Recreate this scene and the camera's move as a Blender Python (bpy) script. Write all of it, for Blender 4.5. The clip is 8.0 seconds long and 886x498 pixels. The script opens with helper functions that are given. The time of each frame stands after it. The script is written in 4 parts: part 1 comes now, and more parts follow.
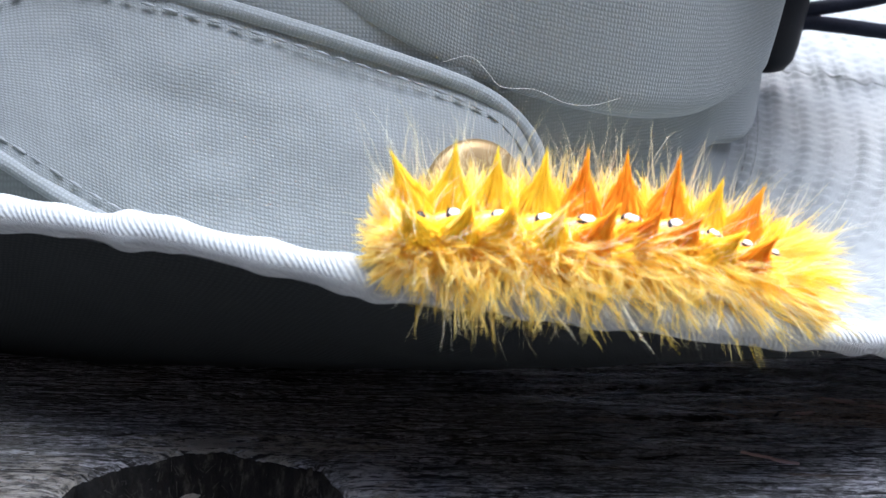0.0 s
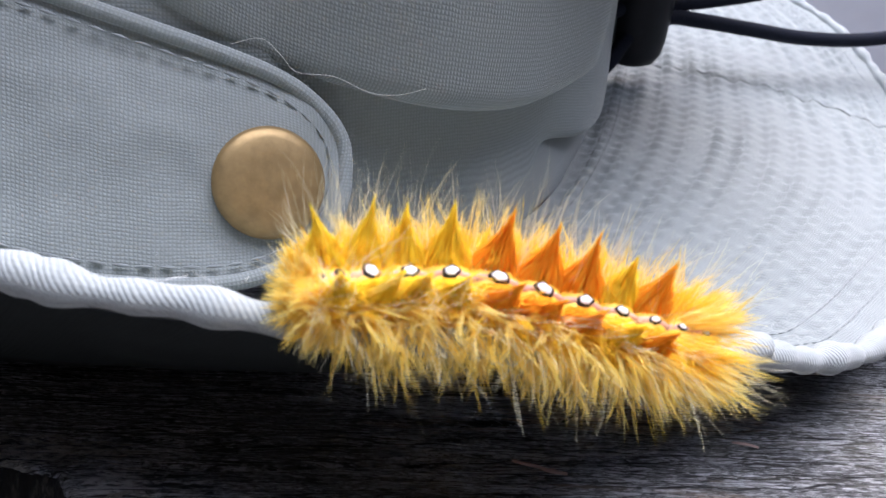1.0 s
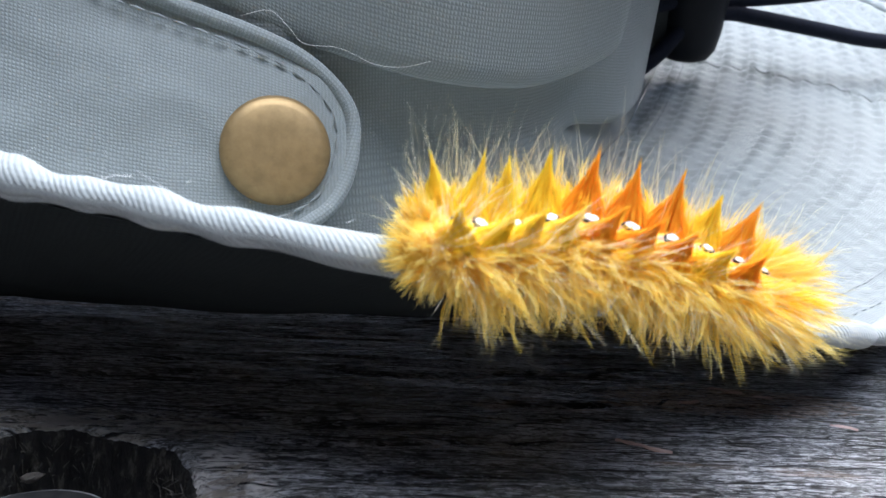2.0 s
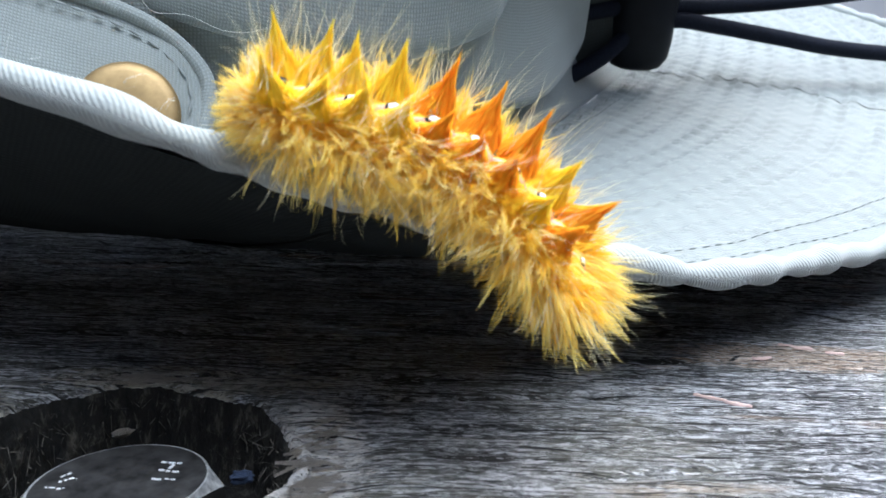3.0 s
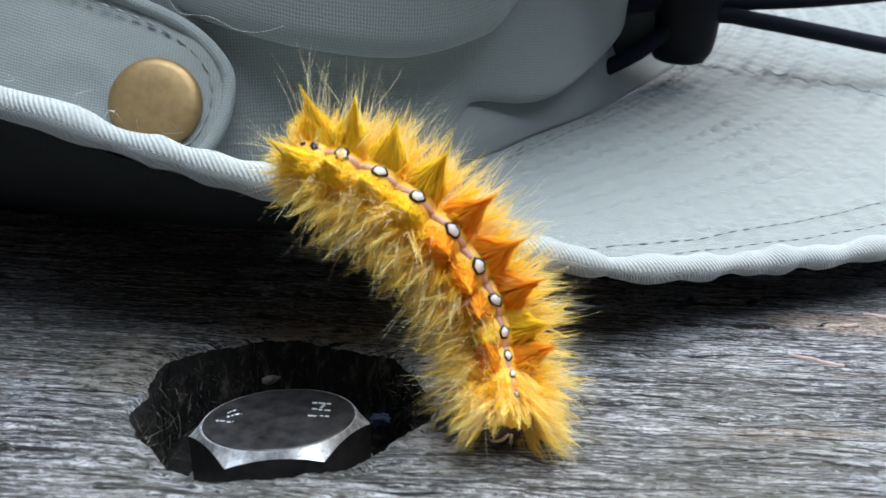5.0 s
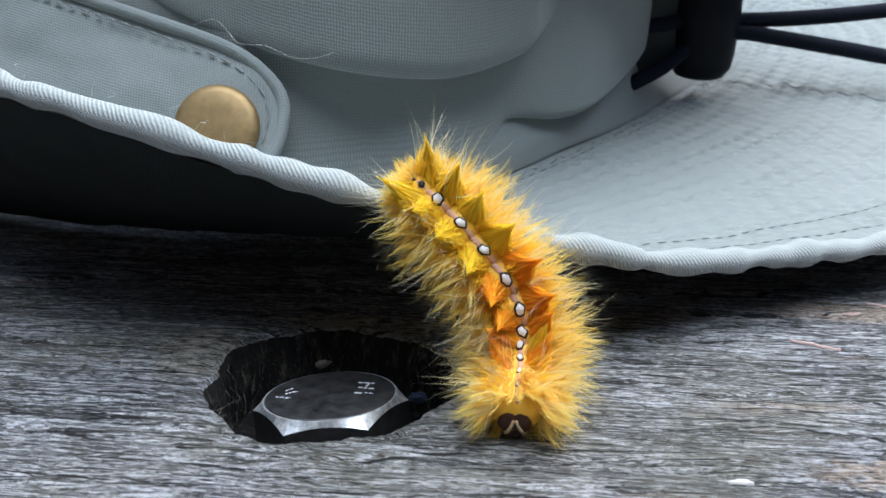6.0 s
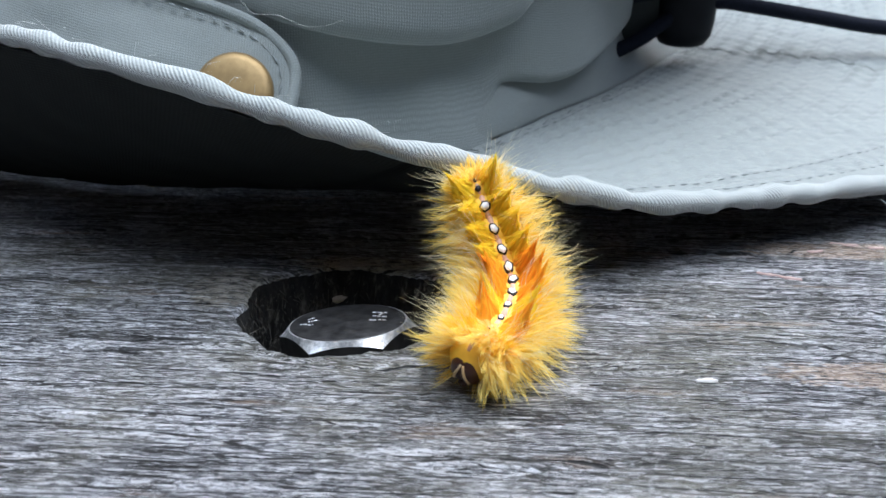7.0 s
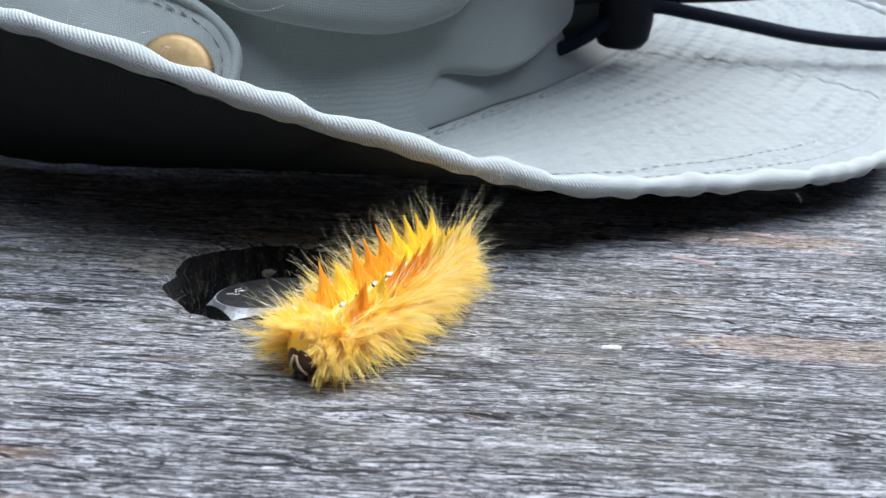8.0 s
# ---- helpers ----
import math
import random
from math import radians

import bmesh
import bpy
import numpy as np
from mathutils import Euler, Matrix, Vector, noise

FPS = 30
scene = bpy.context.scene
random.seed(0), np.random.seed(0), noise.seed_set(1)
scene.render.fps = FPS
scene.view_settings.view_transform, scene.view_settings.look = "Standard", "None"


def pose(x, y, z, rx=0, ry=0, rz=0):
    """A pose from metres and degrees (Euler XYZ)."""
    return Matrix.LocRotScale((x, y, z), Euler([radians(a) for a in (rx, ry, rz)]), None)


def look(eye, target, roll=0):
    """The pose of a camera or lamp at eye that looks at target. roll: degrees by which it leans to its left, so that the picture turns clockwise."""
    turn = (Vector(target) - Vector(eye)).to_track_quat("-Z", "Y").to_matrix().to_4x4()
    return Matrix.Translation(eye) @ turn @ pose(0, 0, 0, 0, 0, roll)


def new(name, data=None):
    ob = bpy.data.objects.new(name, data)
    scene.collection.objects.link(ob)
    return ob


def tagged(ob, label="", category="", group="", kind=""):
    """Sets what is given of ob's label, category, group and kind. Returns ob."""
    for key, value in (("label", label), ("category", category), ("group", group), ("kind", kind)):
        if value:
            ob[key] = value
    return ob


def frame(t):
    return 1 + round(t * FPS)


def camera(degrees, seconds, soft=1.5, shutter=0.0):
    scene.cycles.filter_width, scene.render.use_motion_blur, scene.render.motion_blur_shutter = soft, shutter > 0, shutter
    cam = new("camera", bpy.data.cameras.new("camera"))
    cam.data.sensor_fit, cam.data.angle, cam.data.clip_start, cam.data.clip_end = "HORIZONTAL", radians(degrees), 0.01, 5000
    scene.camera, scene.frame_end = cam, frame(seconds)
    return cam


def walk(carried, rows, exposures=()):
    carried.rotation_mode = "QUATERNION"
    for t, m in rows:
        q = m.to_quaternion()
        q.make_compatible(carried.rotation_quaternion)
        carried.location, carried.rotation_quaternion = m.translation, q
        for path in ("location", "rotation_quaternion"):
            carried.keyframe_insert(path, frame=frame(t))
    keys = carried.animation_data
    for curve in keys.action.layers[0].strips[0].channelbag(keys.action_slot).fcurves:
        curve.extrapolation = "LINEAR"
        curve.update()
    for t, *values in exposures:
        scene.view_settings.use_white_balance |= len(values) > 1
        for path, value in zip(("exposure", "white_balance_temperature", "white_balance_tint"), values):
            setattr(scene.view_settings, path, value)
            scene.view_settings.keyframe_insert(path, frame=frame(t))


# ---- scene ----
cam = camera(55.0, 8.0, soft=1.45)
cam.data.dof.use_dof, cam.data.dof.focus_distance, cam.data.dof.aperture_fstop = True, 0.090, 75.0
PATH = [
    (0.0, (0.0187, -0.0595, 0.0400), (0.0204, 0.0370, 0.0136), 1.62),
    (0.5, (0.0302, -0.0565, 0.0390), (0.0330, 0.0392, 0.0099), 3.14),
    (1.0, (0.0353, -0.0558, 0.0414), (0.0436, 0.0397, 0.0130), 4.29),
    (1.2, (0.0361, -0.0562, 0.0406), (0.0433, 0.0391, 0.0111), 4.28),
    (2.3, (0.0207, -0.0575, 0.0378), (0.0250, 0.0389, 0.0115), 3.37),
    (2.5, (0.0171, -0.0576, 0.0397), (0.0171, 0.0387, 0.0127), 2.69),
    (3.0, (0.0219, -0.0576, 0.0363), (0.0259, 0.0377, 0.0062), 3.01),
    (3.5, (0.0222, -0.0582, 0.0376), (0.0254, 0.0370, 0.0071), 1.84),
    (4.0, (0.0192, -0.0610, 0.0383), (0.0199, 0.0340, 0.0074), 1.19),
    (4.5, (0.0167, -0.0607, 0.0361), (0.0175, 0.0344, 0.0052), 1.51),
    (5.0, (0.0143, -0.0656, 0.0356), (0.0136, 0.0295, 0.0048), 2.56),
    (5.2, (0.0142, -0.0675, 0.0355), (0.0128, 0.0278, 0.0053), 2.30),
    (6.3, (0.0180, -0.0794, 0.0389), (0.0098, 0.0155, 0.0085), 0.47),
    (6.5, (0.0178, -0.0816, 0.0380), (0.0108, 0.0133, 0.0073), 0.71),
    (7.0, (0.0171, -0.0876, 0.0375), (0.0106, 0.0067, 0.0049), 0.10),
    (7.5, (0.0185, -0.0904, 0.0346), (0.0134, 0.0050, 0.0050), 2.48),
    (8.0, (0.0215, -0.0916, 0.0346), (0.0196, 0.0034, 0.0033), 2.33),
]
walk(cam, [(t, look(eye, target, roll)) for t, eye, target, roll in PATH], exposures=[(0, 2.25, 5700, 14), (0.5, 2.08, 5700, 14), (1.0, 1.66, 5830, 17), (2.5, 1.85, 5600, 6), (4.5, 1.53, 5820, 4), (6.4, 1.31, 5600, 5), (8, 1.52, 5700, 7)])

# ---- world and light ----
world = bpy.data.worlds.new("overcast_sky")
scene.world = world
world.use_nodes = True
wn = world.node_tree.nodes
sky = wn.new("ShaderNodeTexSky")
sky.sky_type, sky.sun_disc = "NISHITA", False
sky.sun_elevation, sky.sun_rotation, sky.dust_density = radians(55), radians(40), 3.0
world.node_tree.links.new(sky.outputs[0], wn["Background"].inputs[0])
wn["Background"].inputs[1].default_value = 0.14
sun = new("overcast_sun", bpy.data.lights.new("overcast_sun", "SUN"))
sun.data.energy, sun.data.angle, sun.data.color = 1.8, radians(55), (1.0, 0.97, 0.93)
sun.matrix_world = look((0.09, -0.06, 0.6), (0, 0, 0))

MM = 0.001


# ---- materials ----
class Mat:
    """A small builder of node materials."""

    def __init__(self, name, rough=0.8, metal=0.0):
        self.m = bpy.data.materials.new(name)
        self.m.use_nodes = True
        self.t = self.m.node_tree
        self.b = self.t.nodes["Principled BSDF"]
        self.b.inputs["Roughness"].default_value = rough
        self.b.inputs["Metallic"].default_value = metal
        self.co = self.t.nodes.new("ShaderNodeTexCoord").outputs["Object"]

    def link(self, a, b):
        self.t.links.new(a, b)

    def node(self, kind, **sockets):
        n = self.t.nodes.new(kind)
        for k, v in sockets.items():
            key = int(k[1:]) if k[0] == "i" and k[1:].isdigit() else k.replace("_", " ")
            if isinstance(v, bpy.types.NodeSocket):
                self.link(v, n.inputs[key])
            else:
                n.inputs[key].default_value = v
        return n

    def stretch(self, x, y, z):
        n = self.node("ShaderNodeMapping", Vector=self.co)
        n.inputs["Scale"].default_value = (x, y, z)
        return n.outputs[0]

    def noise(self, scale, detail=4.0, vector=None, rough=0.6):
        return self.node("ShaderNodeTexNoise", Vector=vector or self.co, Scale=scale, Detail=detail, Roughness=rough).outputs[0]

    def ramp(self, fac, *stops):
        n = self.node("ShaderNodeValToRGB", Fac=fac)
        e = n.color_ramp.elements
        while len(e) < len(stops):
            e.new(0.5)
        for el, (p, c) in zip(e, stops):
            el.position, el.color = p, (*c, 1)
        return n.outputs[0]

    def mix(self, fac, a, b, how="MIX"):
        n = self.t.nodes.new("ShaderNodeMix")
        n.data_type, n.blend_type = "RGBA", how
        for i, v in ((0, fac), (6, a), (7, b)):
            if isinstance(v, bpy.types.NodeSocket):
                self.link(v, n.inputs[i])
            else:
                n.inputs[i].default_value = v if i == 0 else (*v, 1)
        return n.outputs[2]

    def math(self, how, a, b=0.0):
        n = self.t.nodes.new("ShaderNodeMath")
        n.operation = how
        for i, v in ((0, a), (1, b)):
            if isinstance(v, bpy.types.NodeSocket):
                self.link(v, n.inputs[i])
            else:
                n.inputs[i].default_value = v
        return n.outputs[0]

    def color(self, c):
        if isinstance(c, bpy.types.NodeSocket):
            self.link(c, self.b.inputs["Base Color"])
        else:
            self.b.inputs["Base Color"].default_value = (*c, 1)
        return self

    def rough(self, v):
        self.link(v, self.b.inputs["Roughness"])
        return self

    def bump(self, height, distance, strength=1.0):
        n = self.node("ShaderNodeBump", Height=height, Distance=distance, Strength=strength)
        self.link(n.outputs[0], self.b.inputs["Normal"])
        return self


def wood_material():
    w = Mat("weathered_wood", 0.6)
    # silver-grey fibres in short streaks, dark drying cracks, a fine dust of pale wear
    grain = w.noise(1.0, 6.0, w.stretch(300, 1900, 1200), 0.78)
    streak = w.noise(1.0, 4.0, w.stretch(800, 3600, 3000), 0.75)
    broad = w.noise(1.0, 4.0, w.stretch(26, 330, 200), 0.6)
    crack = w.noise(1.0, 3.0, w.stretch(85, 1500, 900), 0.65)
    c = w.ramp(grain, (0.36, (0.09, 0.088, 0.086)), (0.46, (0.23, 0.227, 0.225)), (0.54, (0.37, 0.365, 0.365)), (0.64, (0.60, 0.595, 0.60)))
    c = w.mix(0.85, c, w.ramp(streak, (0.43, (0.38, 0.38, 0.38)), (0.50, (0.95, 0.95, 0.95)), (0.57, (1.6, 1.6, 1.6))), "MULTIPLY")
    grit = w.noise(1.0, 3.0, w.stretch(1500, 2600, 2600), 0.7)
    c = w.mix(0.9, c, w.ramp(grit, (0.36, (0.50, 0.50, 0.50)), (0.64, (1.55, 1.55, 1.55))), "MULTIPLY")
    c = w.mix(0.8, c, w.ramp(broad, (0.38, (0.55, 0.55, 0.54)), (0.58, (1.1, 1.1, 1.1))), "MULTIPLY")
    # split fibres: long narrow cells, each of its own tone, parted by sharp dark clefts
    for (sx, sy), depth, thin in (((75, 950), 0.55, 0.035), ((170, 2300), 0.45, 0.05)):
        bend = w.node("ShaderNodeVectorMath", i0=w.stretch(sx, sy, 40), i1=w.node("ShaderNodeVectorMath", i0=w.node("ShaderNodeTexNoise", Vector=w.stretch(sx * 1.5, sy * 0.25, 40), Scale=1.0, Detail=3.0).outputs[1], i1=(0.7, 0.6, 0)).outputs[0])
        bend.inputs[1].links[0].from_node.operation = "MULTIPLY"
        cell = w.node("ShaderNodeTexVoronoi", Vector=bend.outputs[0], Scale=1.0)
        split = w.node("ShaderNodeTexVoronoi", Vector=bend.outputs[0], Scale=1.0)
        split.feature = "DISTANCE_TO_EDGE"
        tone = w.node("ShaderNodeSeparateColor", Color=cell.outputs["Color"]).outputs[0]
        c = w.mix(depth, c, w.ramp(tone, (0.0, (0.45, 0.45, 0.45)), (0.6, (1.0, 1.0, 1.0)), (1.0, (1.7, 1.7, 1.72))), "MULTIPLY")
        gate = w.ramp(w.noise(1.0, 2.0, w.stretch(sx * 0.9, sy * 0.12, 30)), (0.42, (0, 0, 0)), (0.56, (1, 1, 1)))
        cleft = w.math("MULTIPLY", w.ramp(split.outputs["Distance"], (thin * 0.4, (1, 1, 1)), (thin * 1.6, (0, 0, 0))), gate)
        c = w.mix(cleft, c, (0.014, 0.013, 0.012))
        clefts = cleft if thin < 0.04 else w.math("MAXIMUM", clefts, cleft)
    lines = w.ramp(crack, (0.375, (1, 1, 1)), (0.40, (0, 0, 0)))
    c = w.mix(lines, c, (0.016, 0.015, 0.014))
    warm = w.ramp(w.noise(1.0, 4.0, w.stretch(34, 150, 90)), (0.60, (0, 0, 0)), (0.74, (0.6, 0.6, 0.6)))
    c = w.mix(warm, c, (0.40, 0.27, 0.18))
    green = w.ramp(w.noise(38, 5.0), (0.44, (0, 0, 0)), (0.62, (0.6, 0.6, 0.6)))
    c = w.mix(green, c, (0.15, 0.142, 0.108))
    blotch = w.ramp(w.noise(1.0, 5.0, w.stretch(28, 230, 90), 0.68), (0.36, (1.25, 1.25, 1.25)), (0.50, (1.95, 1.95, 1.96)), (0.62, (2.7, 2.7, 2.73)))
    c = w.mix(1.0, c, blotch, "MULTIPLY")
    c = w.mix(1.0, c, (0.97, 0.985, 1.03), "MULTIPLY")
    c = w.mix(1.0, c, (0.80, 0.80, 0.82), "DARKEN")
    # flecks where the fibre is bleached white
    fleck = w.ramp(w.noise(1.0, 4.0, w.stretch(260, 1900, 1200), 0.7), (0.605, (0, 0, 0)), (0.635, (0.85, 0.85, 0.85)))
    c = w.mix(fleck, c, (0.80, 0.795, 0.81))
    # fresh, splintered wood beside the bored hole: right lip, far lip, left ledge
    ragged = w.noise(1.0, 6.0, w.stretch(420, 1300, 500), 0.75)
    layer = w.noise(1.0, 5.0, w.stretch(420, 900, 900), 0.7)
    fresh = w.ramp(layer, (0.34, (0.16, 0.14, 0.125)), (0.42, (0.55, 0.50, 0.47)), (0.52, (0.88, 0.84, 0.81)))
    aged = w.ramp(layer, (0.38, (0.06, 0.055, 0.045)), (0.47, (0.38, 0.35, 0.29)), (0.57, (0.66, 0.62, 0.54)))
    tan = w.mix(w.ramp(streak, (0.42, (0, 0, 0)), (0.58, (1, 1, 1))), (0.36, 0.24, 0.16), (0.80, 0.64, 0.50))
    for (x, y), (rx, ry), paint in (((0.0148, 0.0015), (0.0062, 0.0150), fresh), ((0.0025, 0.0142), (0.0185, 0.0042), aged), ((-0.0150, 0.0050), (0.0060, 0.0090), aged), ((0.0600, -0.0128), (0.0240, 0.0040), tan), ((0.0640, 0.0240), (0.0200, 0.0050), tan)):
        m = w.node("ShaderNodeMapping", Vector=w.co)
        m.inputs["Location"].default_value = (-x / rx, -y / ry, 0)
        m.inputs["Scale"].default_value = (1 / rx, 1 / ry, 20)
        g = w.node("ShaderNodeTexGradient", Vector=m.outputs[0])
        g.gradient_type = "SPHERICAL"
        k = w.math("ADD", g.outputs[1], w.math("MULTIPLY", w.math("SUBTRACT", ragged, 0.5), 1.3))
        c = w.mix(w.ramp(k, (0.26, (0, 0, 0)), (0.40, (0.7, 0.7, 0.7) if paint is tan else (0.92, 0.92, 0.92))), c, paint)
    # long wavering cracks that follow the grain, open here and closed there
    across = w.node("ShaderNodeSeparateXYZ", Vector=w.co).outputs[1]
    for per_metre, half, sway, gates in ((170, 0.022, 3.0, (30, 130)), (390, 0.034, 2.5, (70, 330)), (760, 0.050, 2.2, (150, 760))):
        drift = w.math("MULTIPLY", w.noise(1.0, 3.0, w.stretch(22, per_metre * 0.22, 30), 0.55), sway)
        off = w.math("ABSOLUTE", w.math("SUBTRACT", w.math("FRACT", w.math("ADD", w.math("MULTIPLY", across, per_metre), drift)), 0.5))
        gap = w.ramp(w.noise(1.0, 3.0, w.stretch(*gates, 50)), (0.47, (0, 0, 0)), (0.56, (1, 1, 1)))
        long_crack = w.math("MULTIPLY", w.ramp(off, (half * 0.5, (1, 1, 1)), (half * 1.4, (0, 0, 0))), gap)
        c = w.mix(long_crack, c, (0.014, 0.013, 0.012))
        clefts = w.math("MAXIMUM", clefts, long_crack)
    nick = w.ramp(w.noise(1.0, 3.0, w.stretch(420, 4200, 3000), 0.6), (0.365, (0.9, 0.9, 0.9)), (0.395, (0, 0, 0)))
    c = w.mix(nick, c, (0.020, 0.019, 0.018))
    pits = w.ramp(w.noise(1.0, 3.0, w.stretch(1100, 3300, 3000), 0.65), (0.37, (0.75, 0.75, 0.75)), (0.43, (0, 0, 0)))
    c = w.mix(pits, c, (0.045, 0.043, 0.041))
    lint = w.ramp(w.noise(1.0, 2.0, w.stretch(700, 4200, 3000), 0.6), (0.60, (0, 0, 0)), (0.66, (0.7, 0.7, 0.7)))
    c = w.mix(lint, c, (0.80, 0.80, 0.82))
    w.color(c)
    w.rough(w.ramp(streak, (0.3, (0.75, 0.75, 0.75)), (0.7, (0.52, 0.52, 0.52))))
    h = w.math("ADD", w.math("MULTIPLY", grain, 0.7), w.math("MULTIPLY", streak, 0.5))
    h = w.math("SUBTRACT", h, w.math("MULTIPLY", w.math("MAXIMUM", lines, clefts), 0.45))
    w.bump(h, 0.0014, 1.0)
    return w.m


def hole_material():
    w = Mat("shade_dark_hole_wood", 0.85)
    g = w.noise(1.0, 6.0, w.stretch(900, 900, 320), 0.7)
    # the hole's deep shade is put into this near-black wood colour
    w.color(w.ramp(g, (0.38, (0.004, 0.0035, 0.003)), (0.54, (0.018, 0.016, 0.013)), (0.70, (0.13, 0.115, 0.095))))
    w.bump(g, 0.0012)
    return w.m


def torn_wood_material():
    w = Mat("broken_wood", 0.8)
    g = w.noise(1.0, 5.0, w.stretch(120, 900, 500))
    w.color(w.ramp(g, (0.3, (0.16, 0.13, 0.105)), (0.48, (0.50, 0.44, 0.38)), (0.66, (0.82, 0.76, 0.69))))
    w.bump(g, 0.0006)
    return w.m


def cloth_material(name, base, pitch=0.00050, twill=False, tint=0.9, sheen=0.25):
    w = Mat(name, 0.9)
    # plain canvas weave in two thread directions along the surface's own grid
    uv = w.node("ShaderNodeUVMap").outputs[0]
    # the threads wander a little
    wander = w.node("ShaderNodeTexNoise", Vector=uv, Scale=420.0, Detail=2.0).outputs[1]
    shift = w.node("ShaderNodeVectorMath", i0=wander, i1=(0.00042, 0.00042, 0.0))
    shift.operation = "MULTIPLY"
    uv = w.node("ShaderNodeVectorMath", i0=uv, i1=shift.outputs[0]).outputs[0]
    sep = w.node("ShaderNodeSeparateXYZ", Vector=uv)
    k = 2 * math.pi / pitch
    sx = w.math("SINE", w.math("MULTIPLY", sep.outputs[0], k))
    sy = w.math("SINE", w.math("MULTIPLY", sep.outputs[1], k))
    over = w.math("MULTIPLY", w.math("ADD", w.math("MULTIPLY", sx, 0.5), 0.5), w.math("ADD", w.math("MULTIPLY", sy, 0.5), 0.5))
    h = w.math("SUBTRACT", w.math("MULTIPLY", w.math("POWER", over, 0.6), 2.0), 1.0)
    if twill:
        d = w.math("ADD", w.math("MULTIPLY", sep.outputs[0], 1.0), w.math("MULTIPLY", sep.outputs[1], 0.75))
        h = w.math("ADD", w.math("MULTIPLY", w.math("SINE", w.math("MULTIPLY", d, k * 0.9)), 0.85), w.math("MULTIPLY", h, 0.25))
    h = w.math("ADD", w.math("MULTIPLY", h, 0.5), 0.5)
    big = w.noise(70, 4.0)
    fuzz = w.noise(2600, 2.0)
    dark = tuple(v * 0.78 for v in base)
    c = w.mix(h, dark, base)
    c = w.mix(w.ramp(big, (0.3, (0, 0, 0)), (0.75, (0.30, 0.30, 0.30))), c, tuple(v * tint * 0.8 for v in base))
    c = w.mix(0.25, c, w.ramp(fuzz, (0.3, (0.6, 0.6, 0.6)), (0.7, (1, 1, 1))), "MULTIPLY")
    w.color(c)
    w.bump(w.math("ADD", h, w.math("MULTIPLY", fuzz, 0.6)), 0.00014, 0.5 if twill else 0.4)
    w.b.inputs["Sheen Weight"].default_value = sheen
    w.b.inputs["Specular IOR Level"].default_value = 0.5 if sheen else 0.15
    w.b.inputs["Sheen Roughness"].default_value = 0.5
    return w.m


def plain(name, c, rough=0.6, metal=0.0, spread=0.25, scale=300.0, relief=0.00005):
    w = Mat(name, rough, metal)
    n = w.noise(scale, 5.0)
    w.color(w.ramp(n, (0.3, tuple(v * (1 - spread) for v in c)), (0.7, tuple(min(1, v * (1 + spread)) for v in c))))
    w.bump(n, relief, 0.6)
    return w.m


def hair_material(name, c, tip):
    w = Mat(name, 0.5)
    r = w.node("ShaderNodeNewGeometry").outputs["Random Per Island"]
    w.color(w.ramp(r, (0.0, c), (1.0, tip)))
    tr = w.node("ShaderNodeBsdfTranslucent")
    w.link(w.ramp(r, (0.0, c), (1.0, tip)), tr.inputs[0])
    w.b.inputs["Specular IOR Level"].default_value = 0.2
    mx = w.node("ShaderNodeMixShader", Fac=0.55)
    w.link(w.b.outputs[0], mx.inputs[1])
    w.link(tr.outputs[0], mx.inputs[2])
    w.link(mx.outputs[0], w.t.nodes["Material Output"].inputs[0])
    return w.m


WOOD = wood_material()
TORN = torn_wood_material()
SHADED_HOLE_WOOD = hole_material()
FIBRE = plain("frayed_wood_fibre", (0.085, 0.075, 0.062), 0.8, 0, 0.8, 900)
CLOTH = cloth_material("sage_grey_canvas", (0.325, 0.354, 0.341), 0.00042)
PIPING = cloth_material("pale_canvas_binding", (0.46, 0.49, 0.474), 0.00044, True)
# underside cloth, with the shade beneath the brim put into its colour
LINING = cloth_material("shade_dark_brim_lining", (0.027, 0.031, 0.030), sheen=0.0)
THREAD = plain("sewing_thread", (0.25, 0.27, 0.265), 0.8)
SEAM_THREAD = plain("dark_seam_thread", (0.18, 0.195, 0.19), 0.8)
THREAD_PALE = plain("pale_fibre", (0.60, 0.60, 0.57), 0.6)
BRASS = plain("antique_brass", (0.33, 0.225, 0.10), 0.48, 0.6, 0.16, 700)
STEEL = plain("dull_steel", (0.68, 0.69, 0.71), 0.42, 0.6, 0.5, 1300)
STEEL_DARK = plain("stained_steel", (0.060, 0.058, 0.058), 0.48, 0.45, 0.75, 520, 0.0001)
# steel coloured near black for the shade on the bolt's sides
SHADED_STEEL = plain("shade_black_steel", (0.018, 0.017, 0.016), 0.6, 0.2, 0.8, 700)
STEEL_MARK = plain("worn_steel_marks", (0.85, 0.86, 0.88), 0.35, 0.3, 0.1)
BLACK = plain("black_plastic", (0.006, 0.007, 0.010), 0.5)
CORD = plain("navy_black_cord", (0.008, 0.010, 0.018), 0.85, 0, 0.4, 2500)
for m_ in (BLACK, CORD):
    m_.node_tree.nodes["Principled BSDF"].inputs["Specular IOR Level"].default_value = 0.15
# hat cloth with the shade behind the cord lock put into its colour
SHADED_CLOTH = cloth_material("shade_dark_cloth", (0.050, 0.056, 0.055), 0.0006, sheen=0.0)
SKIN = plain("yellow_caterpillar_skin", (0.95, 0.56, 0.05), 0.5, 0, 0.1, 900)
STRIPE = plain("brown_back_skin", (0.62, 0.36, 0.26), 0.5, 0, 0.3, 900)
YELLOW = hair_material("yellow_hair", (1.0, 0.765, 0.028), (1.0, 0.895, 0.115))
